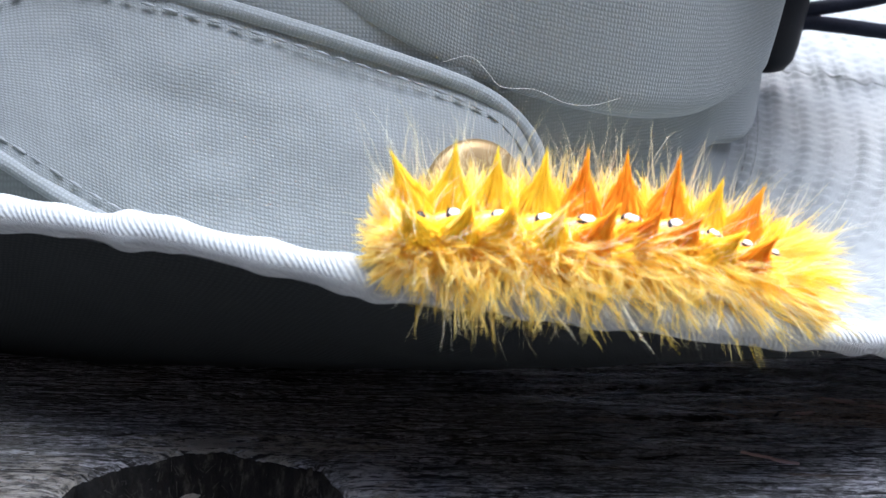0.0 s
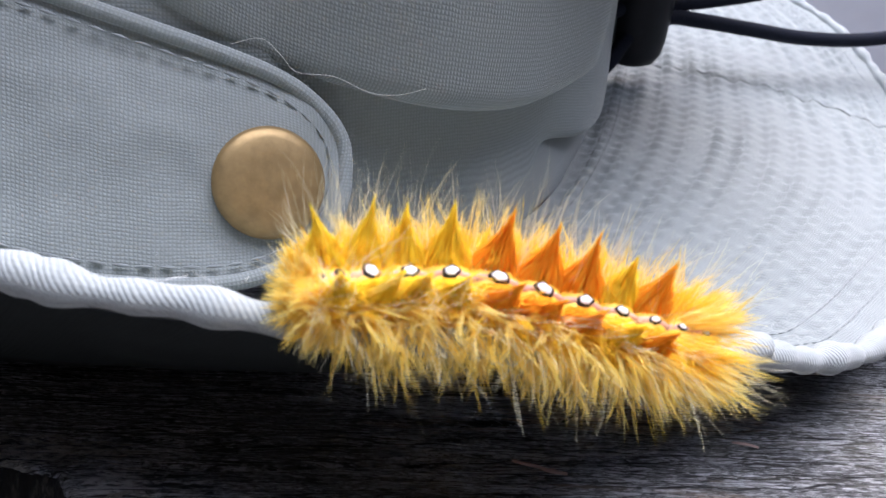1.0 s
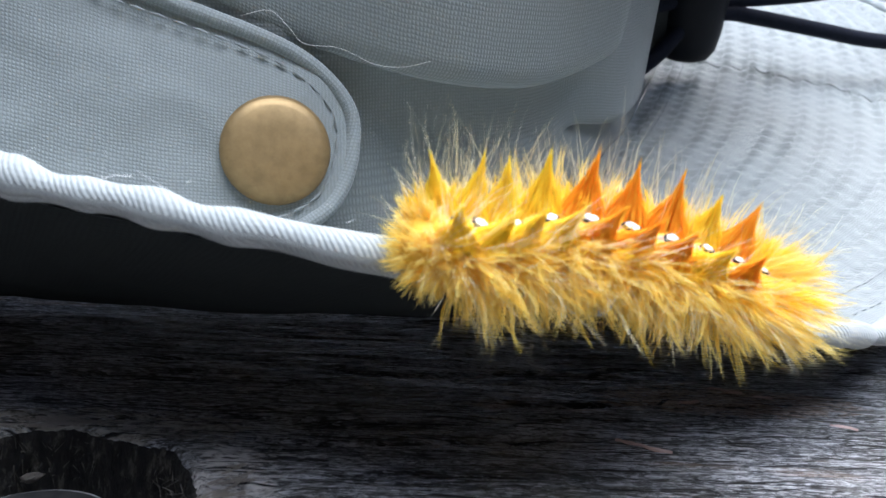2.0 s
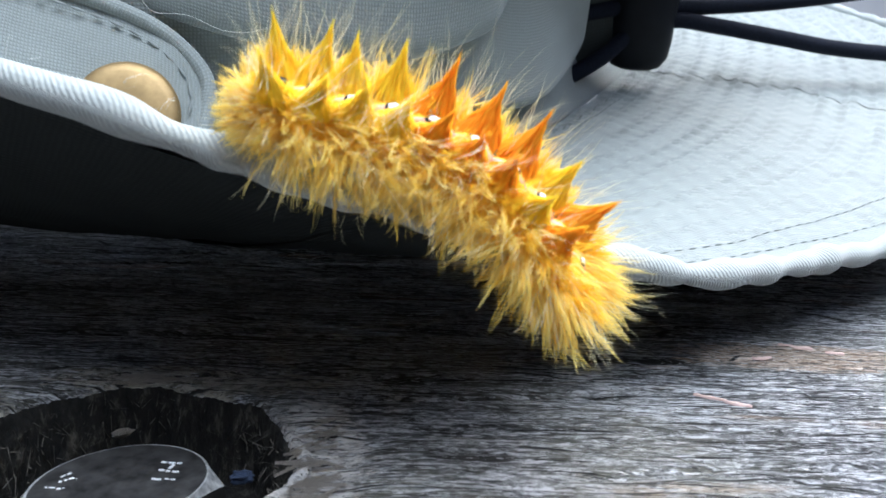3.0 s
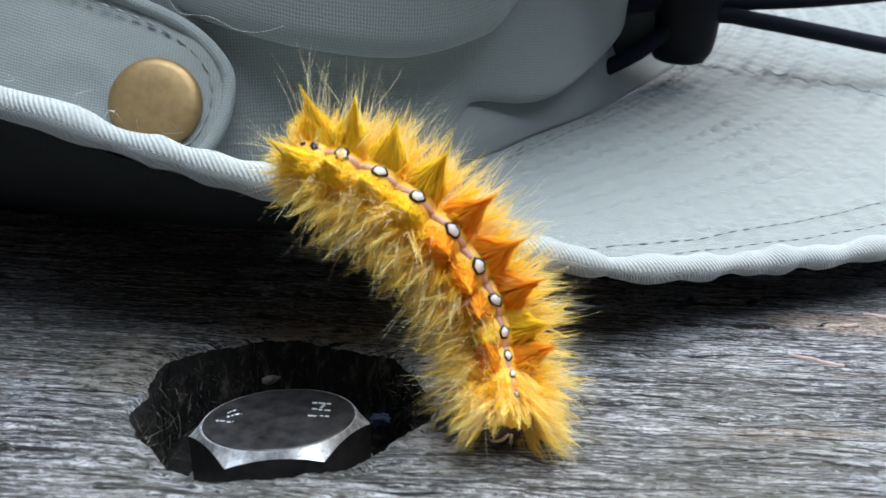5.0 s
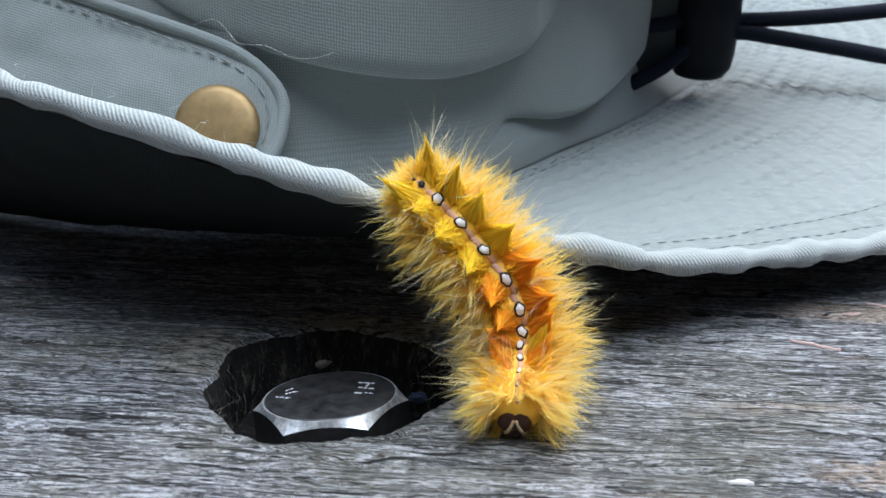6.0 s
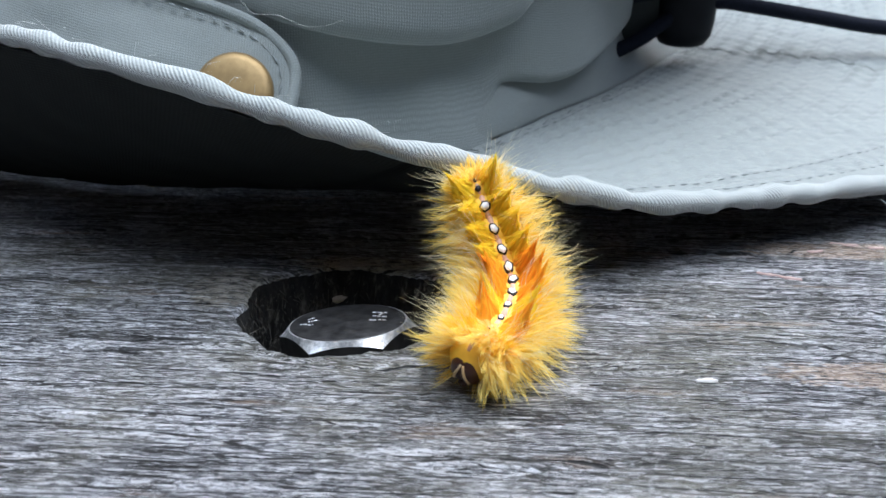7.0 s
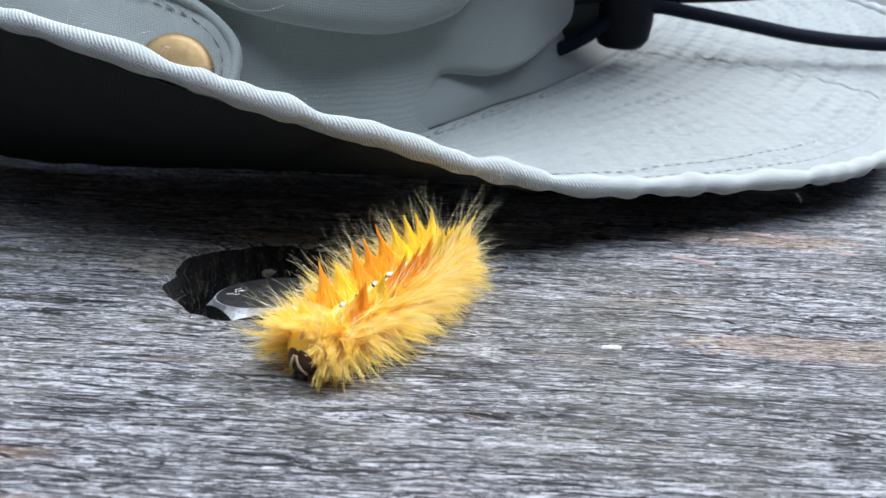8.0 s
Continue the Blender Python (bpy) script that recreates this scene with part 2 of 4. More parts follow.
PALE = hair_material("pale_yellow_hair", (1.0, 0.73, 0.09), (1.0, 0.91, 0.43))
STRAW = hair_material("straw_hair", (0.88, 0.80, 0.46), (0.97, 0.94, 0.74))
GOLD = hair_material("golden_hair", (1.0, 0.65, 0.03), (1.0, 0.83, 0.10))
ORANGE = hair_material("orange_hair", (1.0, 0.50, 0.02), (1.0, 0.68, 0.07))
WHITE = plain("white_spot", (0.88, 0.86, 0.88), 0.45)
DARK = plain("black_spot_rim", (0.02, 0.012, 0.012), 0.5)
HEADM = plain("dark_head_shell", (0.050, 0.018, 0.012), 0.3)
MARK = plain("tan_face_mark", (0.62, 0.46, 0.26), 0.5)
LEG = plain("pink_brown_leg_skin", (0.62, 0.36, 0.25), 0.5)
PINK = plain("pink_wood_flake", (0.58, 0.42, 0.38), 0.7, 0, 0.3, 600)
PALEWOOD = plain("pale_wood_flake", (0.72, 0.68, 0.64), 0.7, 0, 0.25, 600)
# dark colour of the added, unseen walls that hold back sky light
SHADE_WALL = plain("dark_sky_blocker", (0.05, 0.045, 0.04), 0.9, 0, 0.4, 6, 0.002)
BLUE_BIT = plain("blue_grey_scrap", (0.03, 0.045, 0.09), 0.6, 0, 0.5, 1500)
PLASTER = plain("pale_plaster", (0.82, 0.79, 0.77), 0.9, 0, 0.1, 5, 0.001)
GROUND = plain("far_ground", (0.16, 0.14, 0.12), 0.9, 0, 0.4, 20)


# ---- builders ----
def mesh_object(name, verts, faces, mat, parent=None, smooth=True, uv=None):
    me = bpy.data.meshes.new(name)
    me.from_pydata([tuple(v) for v in verts], [], faces)
    if uv is not None:
        layer = me.uv_layers.new(name="UVMap")
        for poly in me.polygons:
            for li in poly.loop_indices:
                layer.data[li].uv = uv[me.loops[li].vertex_index]
    for m in mat if isinstance(mat, (list, tuple)) else [mat]:
        me.materials.append(m)
    if smooth:
        me.polygons.foreach_set("use_smooth", [True] * len(me.polygons))
    me.update()
    ob = new(name, me)
    ob.parent = parent
    return ob


def part(name, bm, material, parent, label="", smooth=True):
    me = bpy.data.meshes.new(name)
    bm.to_mesh(me)
    bm.free()
    me.materials.append(material)
    if smooth:
        me.polygons.foreach_set("use_smooth", [True] * len(me.polygons))
    ob = new(name, me)
    ob.parent = parent
    return tagged(ob, label)


def spline(points, n, closed=False):
    """Catmull-Rom through the points, n samples evenly spaced along its length."""
    P = np.array(points, float)
    P = np.vstack([P[-1], P, P[0], P[1]]) if closed else np.vstack([2 * P[0] - P[1], P, 2 * P[-1] - P[-2]])
    out = []
    for i in range(1, len(P) - 2):
        for t in np.linspace(0, 1, 40, endpoint=False):
            a, b, c, d = P[i - 1:i + 3]
            out.append(0.5 * (2 * b + (c - a) * t + (2 * a - 5 * b + 4 * c - d) * t * t + (3 * b - a - 3 * c + d) * t ** 3))
    out.append(P[-2])
    out = np.array(out)
    s = np.concatenate([[0], np.cumsum(np.linalg.norm(np.diff(out, axis=0), axis=1))])
    u = np.linspace(0, s[-1], n)
    return np.stack([np.interp(u, s, out[:, k]) for k in range(P.shape[1])], 1)


def grid_object(name, G, mat, parent=None, thick=0.0):
    """A surface from a grid of places (rows, columns, 3), with the lengths along it as UV; thick gives it a second side."""
    R, C = G.shape[:2]
    u = np.concatenate([[0], np.cumsum(np.linalg.norm(np.diff(G[R // 2], axis=0), axis=1))])
    v = np.concatenate([[0], np.cumsum(np.linalg.norm(np.diff(G[:, C // 2], axis=0), axis=1))])
    uv = [(u[c], v[r]) for r in range(R) for c in range(C)]
    faces = [(r * C + c, r * C + c + 1, (r + 1) * C + c + 1, (r + 1) * C + c) for r in range(R - 1) for c in range(C - 1)]
    verts = G.reshape(-1, 3)
    if thick:
        du = np.gradient(G, axis=1)
        dv = np.gradient(G, axis=0)
        nrm = np.cross(du, dv)
        nrm /= np.linalg.norm(nrm, axis=2, keepdims=True) + 1e-12
        low = (G - nrm * thick).reshape(-1, 3)
        n = R * C
        verts = np.vstack([verts, low])
        uv = uv + uv
        faces += [tuple(n + k for k in reversed(f)) for f in list(faces)]
        rim = [c for c in range(C)] + [r * C + C - 1 for r in range(1, R)] + [(R - 1) * C + c for c in range(C - 2, -1, -1)] + [r * C for r in range(R - 2, 0, -1)]
        faces += [(a, n + a, n + b, b) for a, b in zip(rim, rim[1:] + rim[:1])]
    return mesh_object(name, verts, faces, mat, parent, uv=uv)


def tube(name, P, radius, mat, parent=None, sides=12, label=""):
    """A round tube along the places P; radius is a number or one for each place."""
    P = np.array(P, float)
    n = len(P)
    rad = np.full(n, radius) if np.isscalar(radius) else np.array(radius)
    T = np.gradient(P, axis=0)
    T /= np.linalg.norm(T, axis=1, keepdims=True)
    up = np.array((0.13, 0.21, 1.0))
    verts, uv, faces = [], [], []
    s = np.concatenate([[0], np.cumsum(np.linalg.norm(np.diff(P, axis=0), axis=1))])
    for i in range(n):
        a = np.cross(T[i], up)
        a /= np.linalg.norm(a)
        b = np.cross(a, T[i])
        for k in range(sides):
            w = 2 * math.pi * k / sides
            verts.append(P[i] + rad[i] * (a * math.cos(w) + b * math.sin(w)))
            uv.append((s[i], k / sides * 2 * math.pi * rad[i]))
    for i in range(n - 1):
        for k in range(sides):
            faces.append((i * sides + k, i * sides + (k + 1) % sides, (i + 1) * sides + (k + 1) % sides, (i + 1) * sides + k))
    faces.append(tuple(range(sides - 1, -1, -1)))
    faces.append(tuple((n - 1) * sides + k for k in range(sides)))
    return tagged(mesh_object(name, verts, faces, mat, parent, uv=uv), label)


def unit(v):
    return v / (np.linalg.norm(v, axis=-1, keepdims=True) + 1e-12)


def strand_mesh(name, rng, root, bend, tip, width, mat, parent, label=""):
    """Many fine tapering hairs in one mesh, each a curve from its root over a bend to its tip; (n, 3) each."""
    n = len(root)
    side = unit(np.cross(tip - root, rng.normal(size=(n, 3))))
    w = width * rng.uniform(0.7, 1.2, (n, 1))
    rows = []
    for t, f in ((0.0, 1.0), (0.3, 1.0), (0.55, 0.85), (0.8, 0.55)):
        c = root * (1 - t) ** 2 + bend * 2 * t * (1 - t) + tip * t * t
        rows += [c - side * w * f, c + side * w * f]
    verts = np.stack(rows + [tip], 1).reshape(-1, 3)
    faces = []
    for k in range(n):
        o = k * 9
        faces += [(o, o + 1, o + 3, o + 2), (o + 2, o + 3, o + 5, o + 4), (o + 4, o + 5, o + 7, o + 6), (o + 6, o + 7, o + 8)]
    return tagged(mesh_object(name, verts, faces, mat, parent), label, kind="stuff")


# ---- the timber with its bolt hole ----
HOLE, HOLE_R, HOLE_DEEP = (0.0004, 0.0010), 0.0127, 0.0088


def fbm(x, y, z=0.0, octaves=3):
    return noise.fractal(Vector((x, y, z)), 1.0, 2.0, octaves)


def build_timber():
    xs = np.concatenate([np.linspace(-0.6, -0.075, 22)[:-1], np.arange(-0.075, 0.1205, 0.00045), np.linspace(0.121, 0.7, 24)])
    ys = np.concatenate([np.linspace(-0.16, -0.062, 14)[:-1], np.arange(-0.062, 0.085, 0.00036), np.linspace(0.086, 0.34, 26)])
    X, Y = np.meshgrid(xs, ys)
    R, C = X.shape
    rng = np.random.default_rng(5)
    # ridges of the weathered grain run along x and drift a little
    Z = np.zeros_like(X)
    for k, amp in ((420, 0.00010), (900, 0.00010), (1900, 0.00008), (3600, 0.00006)):
        ph = rng.uniform(0, 6)
        Z += amp * np.sin(k * (Y + 0.0025 * np.sin(X * 38 + ph) + 0.0012 * np.sin(X * 97 + 2 * ph)) + ph) * (0.6 + 0.4 * np.sin(X * 60 + ph * 3 + Y * 200))
    for r in range(R):
        if -0.07 < ys[r] < 0.09:
            for c in range(C):
                Z[r, c] += 0.00016 * noise.noise(Vector((X[r, c] * 90, Y[r, c] * 2400, 0.3)))
    # long drying cracks
    for _ in range(60):
        cx, cy, ln, dp, wd = rng.uniform(-0.07, 0.11), rng.uniform(-0.06, 0.06), rng.uniform(0.006, 0.03), rng.uniform(0.0003, 0.0009), rng.uniform(0.0002, 0.00045)
        yy = Y - cy - 0.0008 * np.sin((X - cx) * 210) - 0.02 * (X - cx)
        Z -= dp * np.exp(-(yy / wd) ** 2) * np.clip(1 - ((X - cx) / ln) ** 2, 0, 1)
    # the bored hole, with a ragged lip
    dx, dy = X - HOLE[0], Y - HOLE[1]
    D, A = np.hypot(dx, dy), np.arctan2(dy, dx)
    rag = 0.0005 * np.sin(3 * A + 1) + 0.0004 * np.sin(7 * A + 2) + 0.00013 * np.sin(17 * A) + 0.0007 * np.exp(-((A - 2.75) / 0.28) ** 2)
    edge = HOLE_R + rag
    Z -= np.clip(1 - (D - edge) / 0.003, 0, 1) ** 2 * 0.0005 * (D >= edge)
    Z = np.where(D < edge - 0.0005, -0.004, Z)
    # a chipped, sunken ledge beside the lip
    chip = np.exp(-((X - 0.0165) / 0.0035) ** 2 - ((Y - 0.001) / 0.006) ** 2) * (D > edge)
    Z -= chip * 0.0009
    verts = np.stack([X, Y, Z], 2).reshape(-1, 3)
    faces = [(r * C + c, r * C + c + 1, (r + 1) * C + c + 1, (r + 1) * C + c) for r in range(R - 1) for c in range(C - 1)]
    # what each face is: sound wood, or the inside of the hole
    mid = lambda q: (q[:-1, :-1] + q[1:, 1:]) / 2
    MD, ME = mid(D), mid(edge)
    kind = np.where(MD < ME + 0.0006, 2, 0)
    kinds = kind.reshape(-1).tolist()
    n = len(verts)
    rim = [c for c in range(C)] + [r * C + C - 1 for r in range(1, R)] + [(R - 1) * C + c for c in range(C - 2, -1, -1)] + [r * C for r in range(R - 2, 0, -1)]
    low = verts[rim].copy()
    low[:, 2] = -0.07
    verts = np.vstack([verts, low])
    m = len(rim)
    faces += [(rim[(i + 1) % m], rim[i], n + i, n + (i + 1) % m) for i in range(m)]
    faces.append(tuple(n + i for i in range(m)))
    ob = mesh_object("timber", *subset(verts, [f for f, k in zip(faces, kinds) if k == 0] + faces[len(kinds):]), WOOD, None)
    tagged(ob, "weathered silver-grey timber with a bored hole round a bolt", "timber")
    # the hole itself: a rolled, frayed lip, a fibrous wall and a floor, both coloured for shade
    seg = 360
    def hole_ring(inset, z, rough_r, rough_z):
        out = []
        for k in range(seg):
            a = 2 * math.pi * k / seg
            a0 = math.atan2(math.sin(a), math.cos(a))
            e = HOLE_R + 0.0005 * math.sin(3 * a + 1) + 0.0004 * math.sin(7 * a + 2) + 0.00013 * math.sin(17 * a) + 0.0007 * math.exp(-((a0 - 2.75) / 0.28) ** 2)
            v = Vector((math.cos(a) * 9, math.sin(a) * 9, z * 420))
            r = e - inset + rough_r * (noise.noise(v * 1.1) + 0.6 * noise.noise(v * 4.0))
            out.append((HOLE[0] + r * math.cos(a), HOLE[1] + r * math.sin(a), z + rough_z * noise.noise(v * 2.3)))
        return out
    lip = [hole_ring(-0.0011, -0.00055, 0, 0), hole_ring(-0.0008, -0.00014, 0.0001, 0.00012), hole_ring(-0.0003, -0.00018, 0.00016, 0.00022), hole_ring(0.0001, -0.0007, 0.00022, 0.0002)]
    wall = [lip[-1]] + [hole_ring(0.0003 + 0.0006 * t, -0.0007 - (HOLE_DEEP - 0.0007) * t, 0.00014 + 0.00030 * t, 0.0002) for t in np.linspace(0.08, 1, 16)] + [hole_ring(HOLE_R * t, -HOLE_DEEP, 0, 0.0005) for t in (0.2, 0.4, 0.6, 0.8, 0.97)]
    for name, rings, mat, label in (("hole_lip", lip, WOOD, "frayed lip of the hole"), ("bored_hole", wall, SHADED_HOLE_WOOD, "inside of the bored hole, its wood coloured dark for the shade there")):
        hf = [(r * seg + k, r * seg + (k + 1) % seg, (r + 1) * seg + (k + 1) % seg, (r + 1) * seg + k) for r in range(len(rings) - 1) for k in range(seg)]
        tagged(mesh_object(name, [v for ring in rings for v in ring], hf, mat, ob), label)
    # loose flakes and scars on the surface: place, length, width, turn, colour
    flakes = [(50.6, 14.1, 2.6, 0.30, -22, PINK), (53.0, 13.0, 2.8, 0.50, -26, PINK), (64.5, 26.8, 3.6, 0.5, -14, PINK), (68.2, 25.4, 2.0, 0.4, -6, PINK), (74.0, 19.0, 2.6, 0.5, -22, PINK),
              (59.5, 23.5, 2.2, 0.35, 4, PINK), (36.8, -15.0, 2.0, 0.55, 3, PALEWOOD)]
    for x, y, ln, wd, turn, mat in flakes:
        bm = bmesh.new()
        low, top = [], []
        for i in range(9):
            t = i / 8
            h = wd * math.sin(math.pi * min(0.97, max(0.03, t))) ** 0.6 * rng.uniform(0.6, 1.0)
            cy = 0.25 * wd * math.sin(t * 5 + x)
            low.append((bm.verts.new(((t - 0.5) * ln, cy - h / 2, -0.2)), bm.verts.new(((t - 0.5) * ln, cy + h / 2, -0.2))))
            top.append((bm.verts.new(((t - 0.5) * ln, cy - h / 3, 0.03 + rng.uniform(0, 0.10))), bm.verts.new(((t - 0.5) * ln, cy + h / 3, 0.03 + rng.uniform(0, 0.12)))))
        for i in range(8):
            bm.faces.new((top[i][0], top[i + 1][0], top[i + 1][1], top[i][1]))
            bm.faces.new((low[i][0], low[i + 1][0], top[i + 1][0], top[i][0]))
            bm.faces.new((top[i][1], top[i + 1][1], low[i + 1][1], low[i][1]))
        flake = part("splinter", bm, mat, ob, "pinkish scar of torn fibre" if mat is PINK else "pale lifted splinter")
        flake.matrix_local = pose(x * MM, y * MM, 0.0001, 0, 0, turn) @ Matrix.Diagonal((MM, MM, MM, 1))
    # splinters torn up round the lip: stretches of the rim with their count, size and turn
    for count, (x0, x1), (y0, y1), (l0, l1), turn, lean in ((90, (-9, 13), (12.6, 15.2), (1.2, 4.2), 4, 6), (44, (13.2, 17.0), (-6, 8), (1.2, 3.6), 28, 10), (18, (-17, -12.5), (1, 9), (0.8, 2.6), -12, 8)):
        for _ in range(count):
            ln, wd = rng.uniform(l0, l1), rng.uniform(0.10, 0.26)
            bm = bmesh.new()
            rows_ = []
            for t in (0.0, 0.3, 0.7, 1.0):
                h = wd * (1 - 0.92 * abs(2 * t - 1) ** 1.6) * rng.uniform(0.6, 1.0)
                y_, z_ = 0.15 * wd * rng.normal(), 0.07 * rng.uniform(0, 1) + 0.05
                rows_.append([bm.verts.new(((t - 0.5) * ln, y_ + s * h * 0.5, z_ * f)) for s, f in ((-1, -1.5), (-0.6, 1), (0.6, 1), (1, -1.5))])
            for a, b in zip(rows_, rows_[1:]):
                for k in range(3):
                    bm.faces.new((a[k], b[k], b[k + 1], a[k + 1]))
                bm.faces.new((a[3], b[3], b[0], a[0]))
            bm.faces.new(rows_[0])
            bm.faces.new(rows_[-1][::-1])
            x, y = rng.uniform(x0, x1), rng.uniform(y0, y1)
            if math.hypot(x * MM - HOLE[0], y * MM - HOLE[1]) < HOLE_R + 0.0004:
                k = (HOLE_R + 0.0006) / math.hypot(x * MM - HOLE[0], y * MM - HOLE[1])
                x, y = (HOLE[0] + (x * MM - HOLE[0]) * k) / MM, (HOLE[1] + (y * MM - HOLE[1]) * k) / MM
            bit = part("splinter", bm, TORN, ob, "", smooth=False)
            bit.matrix_local = pose(x * MM, y * MM, -0.0002, 0, rng.normal() * lean, turn + rng.normal() * 10) @ Matrix.Diagonal((MM, MM, MM, 1))
    # frayed fibres that stand along the inside of the hole
    verts, faces = [], []
    for _ in range(700):
        a, z, ln, wd = rng.uniform(-0.9, 4.0), rng.uniform(-0.0080, -0.0012), rng.uniform(0.0005, 0.0020), rng.uniform(0.00003, 0.00009)
        r = HOLE_R - rng.uniform(0.0, 0.0010)
        p = np.array((HOLE[0] + r * math.cos(a), HOLE[1] + r * math.sin(a), z))
        d = np.array((rng.normal() * 0.45 - 0.25 * math.cos(a), rng.normal() * 0.45 - 0.25 * math.sin(a), rng.normal() * 0.8)) * ln
        s = np.array((-math.sin(a), math.cos(a), 0)) * wd
        o = np.array((-math.cos(a), -math.sin(a), 0)) * wd
        base = len(verts)
        verts += [p - s, p + s, p + o * 1.5, p + d]
        faces += [(base, base + 1, base + 3), (base + 1, base + 2, base + 3), (base + 2, base, base + 3)]
    tagged(mesh_object("wood_fibre", verts, faces, FIBRE, ob, smooth=False), "frayed fibres inside the hole", kind="stuff")
    for (x, y, z), (a, b), turn, mat, label in (((8.6, 5.6, -4.6), (1.0, 0.6), 30, BLUE_BIT, "blue-grey scrap of dirt"), ((-2.6, 9.4, -3.0), (0.8, 0.3), 35, TORN, "dry leaf scrap")):
        bm = bmesh.new()
        bmesh.ops.create_icosphere(bm, subdivisions=4, radius=1.0)
        for v in bm.verts:
            v.co *= 1 + 0.25 * noise.noise(v.co * 3.5) + 0.6 * noise.noise(v.co * 1.7 + Vector((x, y, z)))
        part("debris", bm, mat, ob, label).matrix_local = pose(x * MM, y * MM, z * MM, 20, 10, turn) @ Matrix.Diagonal((a * MM, b * MM, 0.5 * MM, 1))
    return ob


def subset(verts, faces):
    """The verts that the faces use, and the faces numbered anew."""
    used = np.unique(np.concatenate([np.array(f) for f in faces]))
    back = np.zeros(len(verts), int)
    back[used] = np.arange(len(used))
    return verts[used], [tuple(int(back[i]) for i in f) for f in faces]


def build_bolt():
    root = tagged(new("hex_bolt"), "dull steel hexagon bolt sunk in the timber's hole", "bolt")
    root.matrix_world = pose(0.0002, 0.0004, -0.0020, -6, -3, 8)
    R, H = 0.0079, 0.0053
    bm = bmesh.new()
    rings = []
    # underside, shank side, chamfer where the hexagon meets the round top
    seg = 72
    def hexr(a):
        a = (a % (math.pi / 3)) - math.pi / 6
        return R * math.cos(math.pi / 6) / math.cos(a)
    flat = R * math.cos(math.pi / 6) * 0.985
    for z, f in ((-H, 0), (-H + 0.0002, 0), (-0.0019, 1), (-0.0006, 2), (0.0, 3), (-0.00004, 4), (0.00002, 5)):
        ring = []
        for i in range(seg):
            a = 2 * math.pi * i / seg
            h = hexr(a)
            r = {0: h * 0.985, 1: h, 2: min(h, R * 0.985), 3: flat, 4: flat * 0.9, 5: flat * 0.5}[f]
            zz = z
            if f == 1:
                zz = -0.0006 - 0.50 * (h - R * math.cos(math.pi / 6))
                r = h
            if f == 2:
                zz = -0.0003 - 0.38 * (h - R * math.cos(math.pi / 6))
                r = flat + (h - flat) * 0.55
            ring.append(bm.verts.new((r * math.cos(a), r * math.sin(a), zz)))
        rings.append(ring)
    for a, b in zip(rings, rings[1:]):
        for i in range(seg):
            bm.faces.new((a[i], a[(i + 1) % seg], b[(i + 1) % seg], b[i]))
    bm.faces.new(rings[-1])
    bm.faces.new(list(reversed(rings[0])))
    head = part("bolt_head", bm, STEEL, root, "hexagon head with a worn bright chamfer", smooth=False)
    # sides and underside take the black that paints the hole's shadow
    head.data.materials.append(SHADED_STEEL)
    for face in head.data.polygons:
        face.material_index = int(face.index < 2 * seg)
    bm = bmesh.new()
    bmesh.ops.create_cone(bm, cap_ends=True, segments=64, radius1=flat * 0.975, radius2=flat * 0.96, depth=0.00008, matrix=Matrix.Translation((0, 0, 0.00005)))
    part("top_face", bm, STEEL_DARK, root, "stained dark top face", smooth=False)
    bm = bmesh.new()
    bmesh.ops.create_cone(bm, cap_ends=True, segments=40, radius1=0.0086, radius2=0.0084, depth=0.0012, matrix=Matrix.Translation((0, 0, -H - 0.0006)))
    part("washer", bm, STEEL, root, "flat steel washer")
    # worn stamped marks that cannot be read
    marks = [(-0.0040, 0.0010, 0.0013, 0.0003, 12), (-0.0043, 0.0019, 0.0010, 0.00028, 40), (-0.0047, -0.0002, 0.0016, 0.0003, -15),
             (0.0036, 0.0024, 0.0018, 0.00032, -20), (0.0036, 0.0010, 0.0018, 0.00032, -20), (0.0034, -0.0004, 0.0020, 0.0003, -20), (0.0037, 0.0017, 0.0003, 0.0011, -20)]
    rng = np.random.default_rng(3)
    for x, y, w, h, rz in marks:
        # the strokes are rubbed through in places
        bm = bmesh.new()
        along = -0.5
        while along < 0.5:
            bit = min(rng.uniform(0.16, 0.42), 0.5 - along)
            m = pose(x, y, 0.00010, 0, 0, rz) @ Matrix.Translation(((along + bit / 2) * w, rng.normal() * 0.00004, 0)) @ Matrix.Diagonal((bit * w * 0.95, h * rng.uniform(0.45, 0.85), 0.00012, 1))
            bmesh.ops.create_cube(bm, size=1.0, matrix=m)
            along += bit + rng.uniform(0.04, 0.14)
        bmesh.ops.bevel(bm, geom=bm.edges[:], offset=0.00003, segments=1, affect="EDGES")
        part("stamped_mark", bm, STEEL_MARK, root, "worn shiny stamped mark", smooth=False)
    return root


# ---- the hat ----
EDGE = [(-150, 95, 26), (-125, 70, 30), (-100, 48, 32), (-80, 32.4, 32.3), (-60, 19.4, 32.1), (-40, 7.2, 29.4), (-20, 0.9, 25.8), (0, 1.4, 19.7), (20, 6.5, 13.5), (35, 11.8, 9.9), (50, 20.5, 8.1), (65, 28.9, 7.5), (80, 38.2, 7.6), (95, 52.5, 8.6), (110, 75.4, 12.0), (120, 95.3, 17.0), (127, 122, 25.0), (126, 150, 30), (114, 182, 34), (90, 208, 36)]
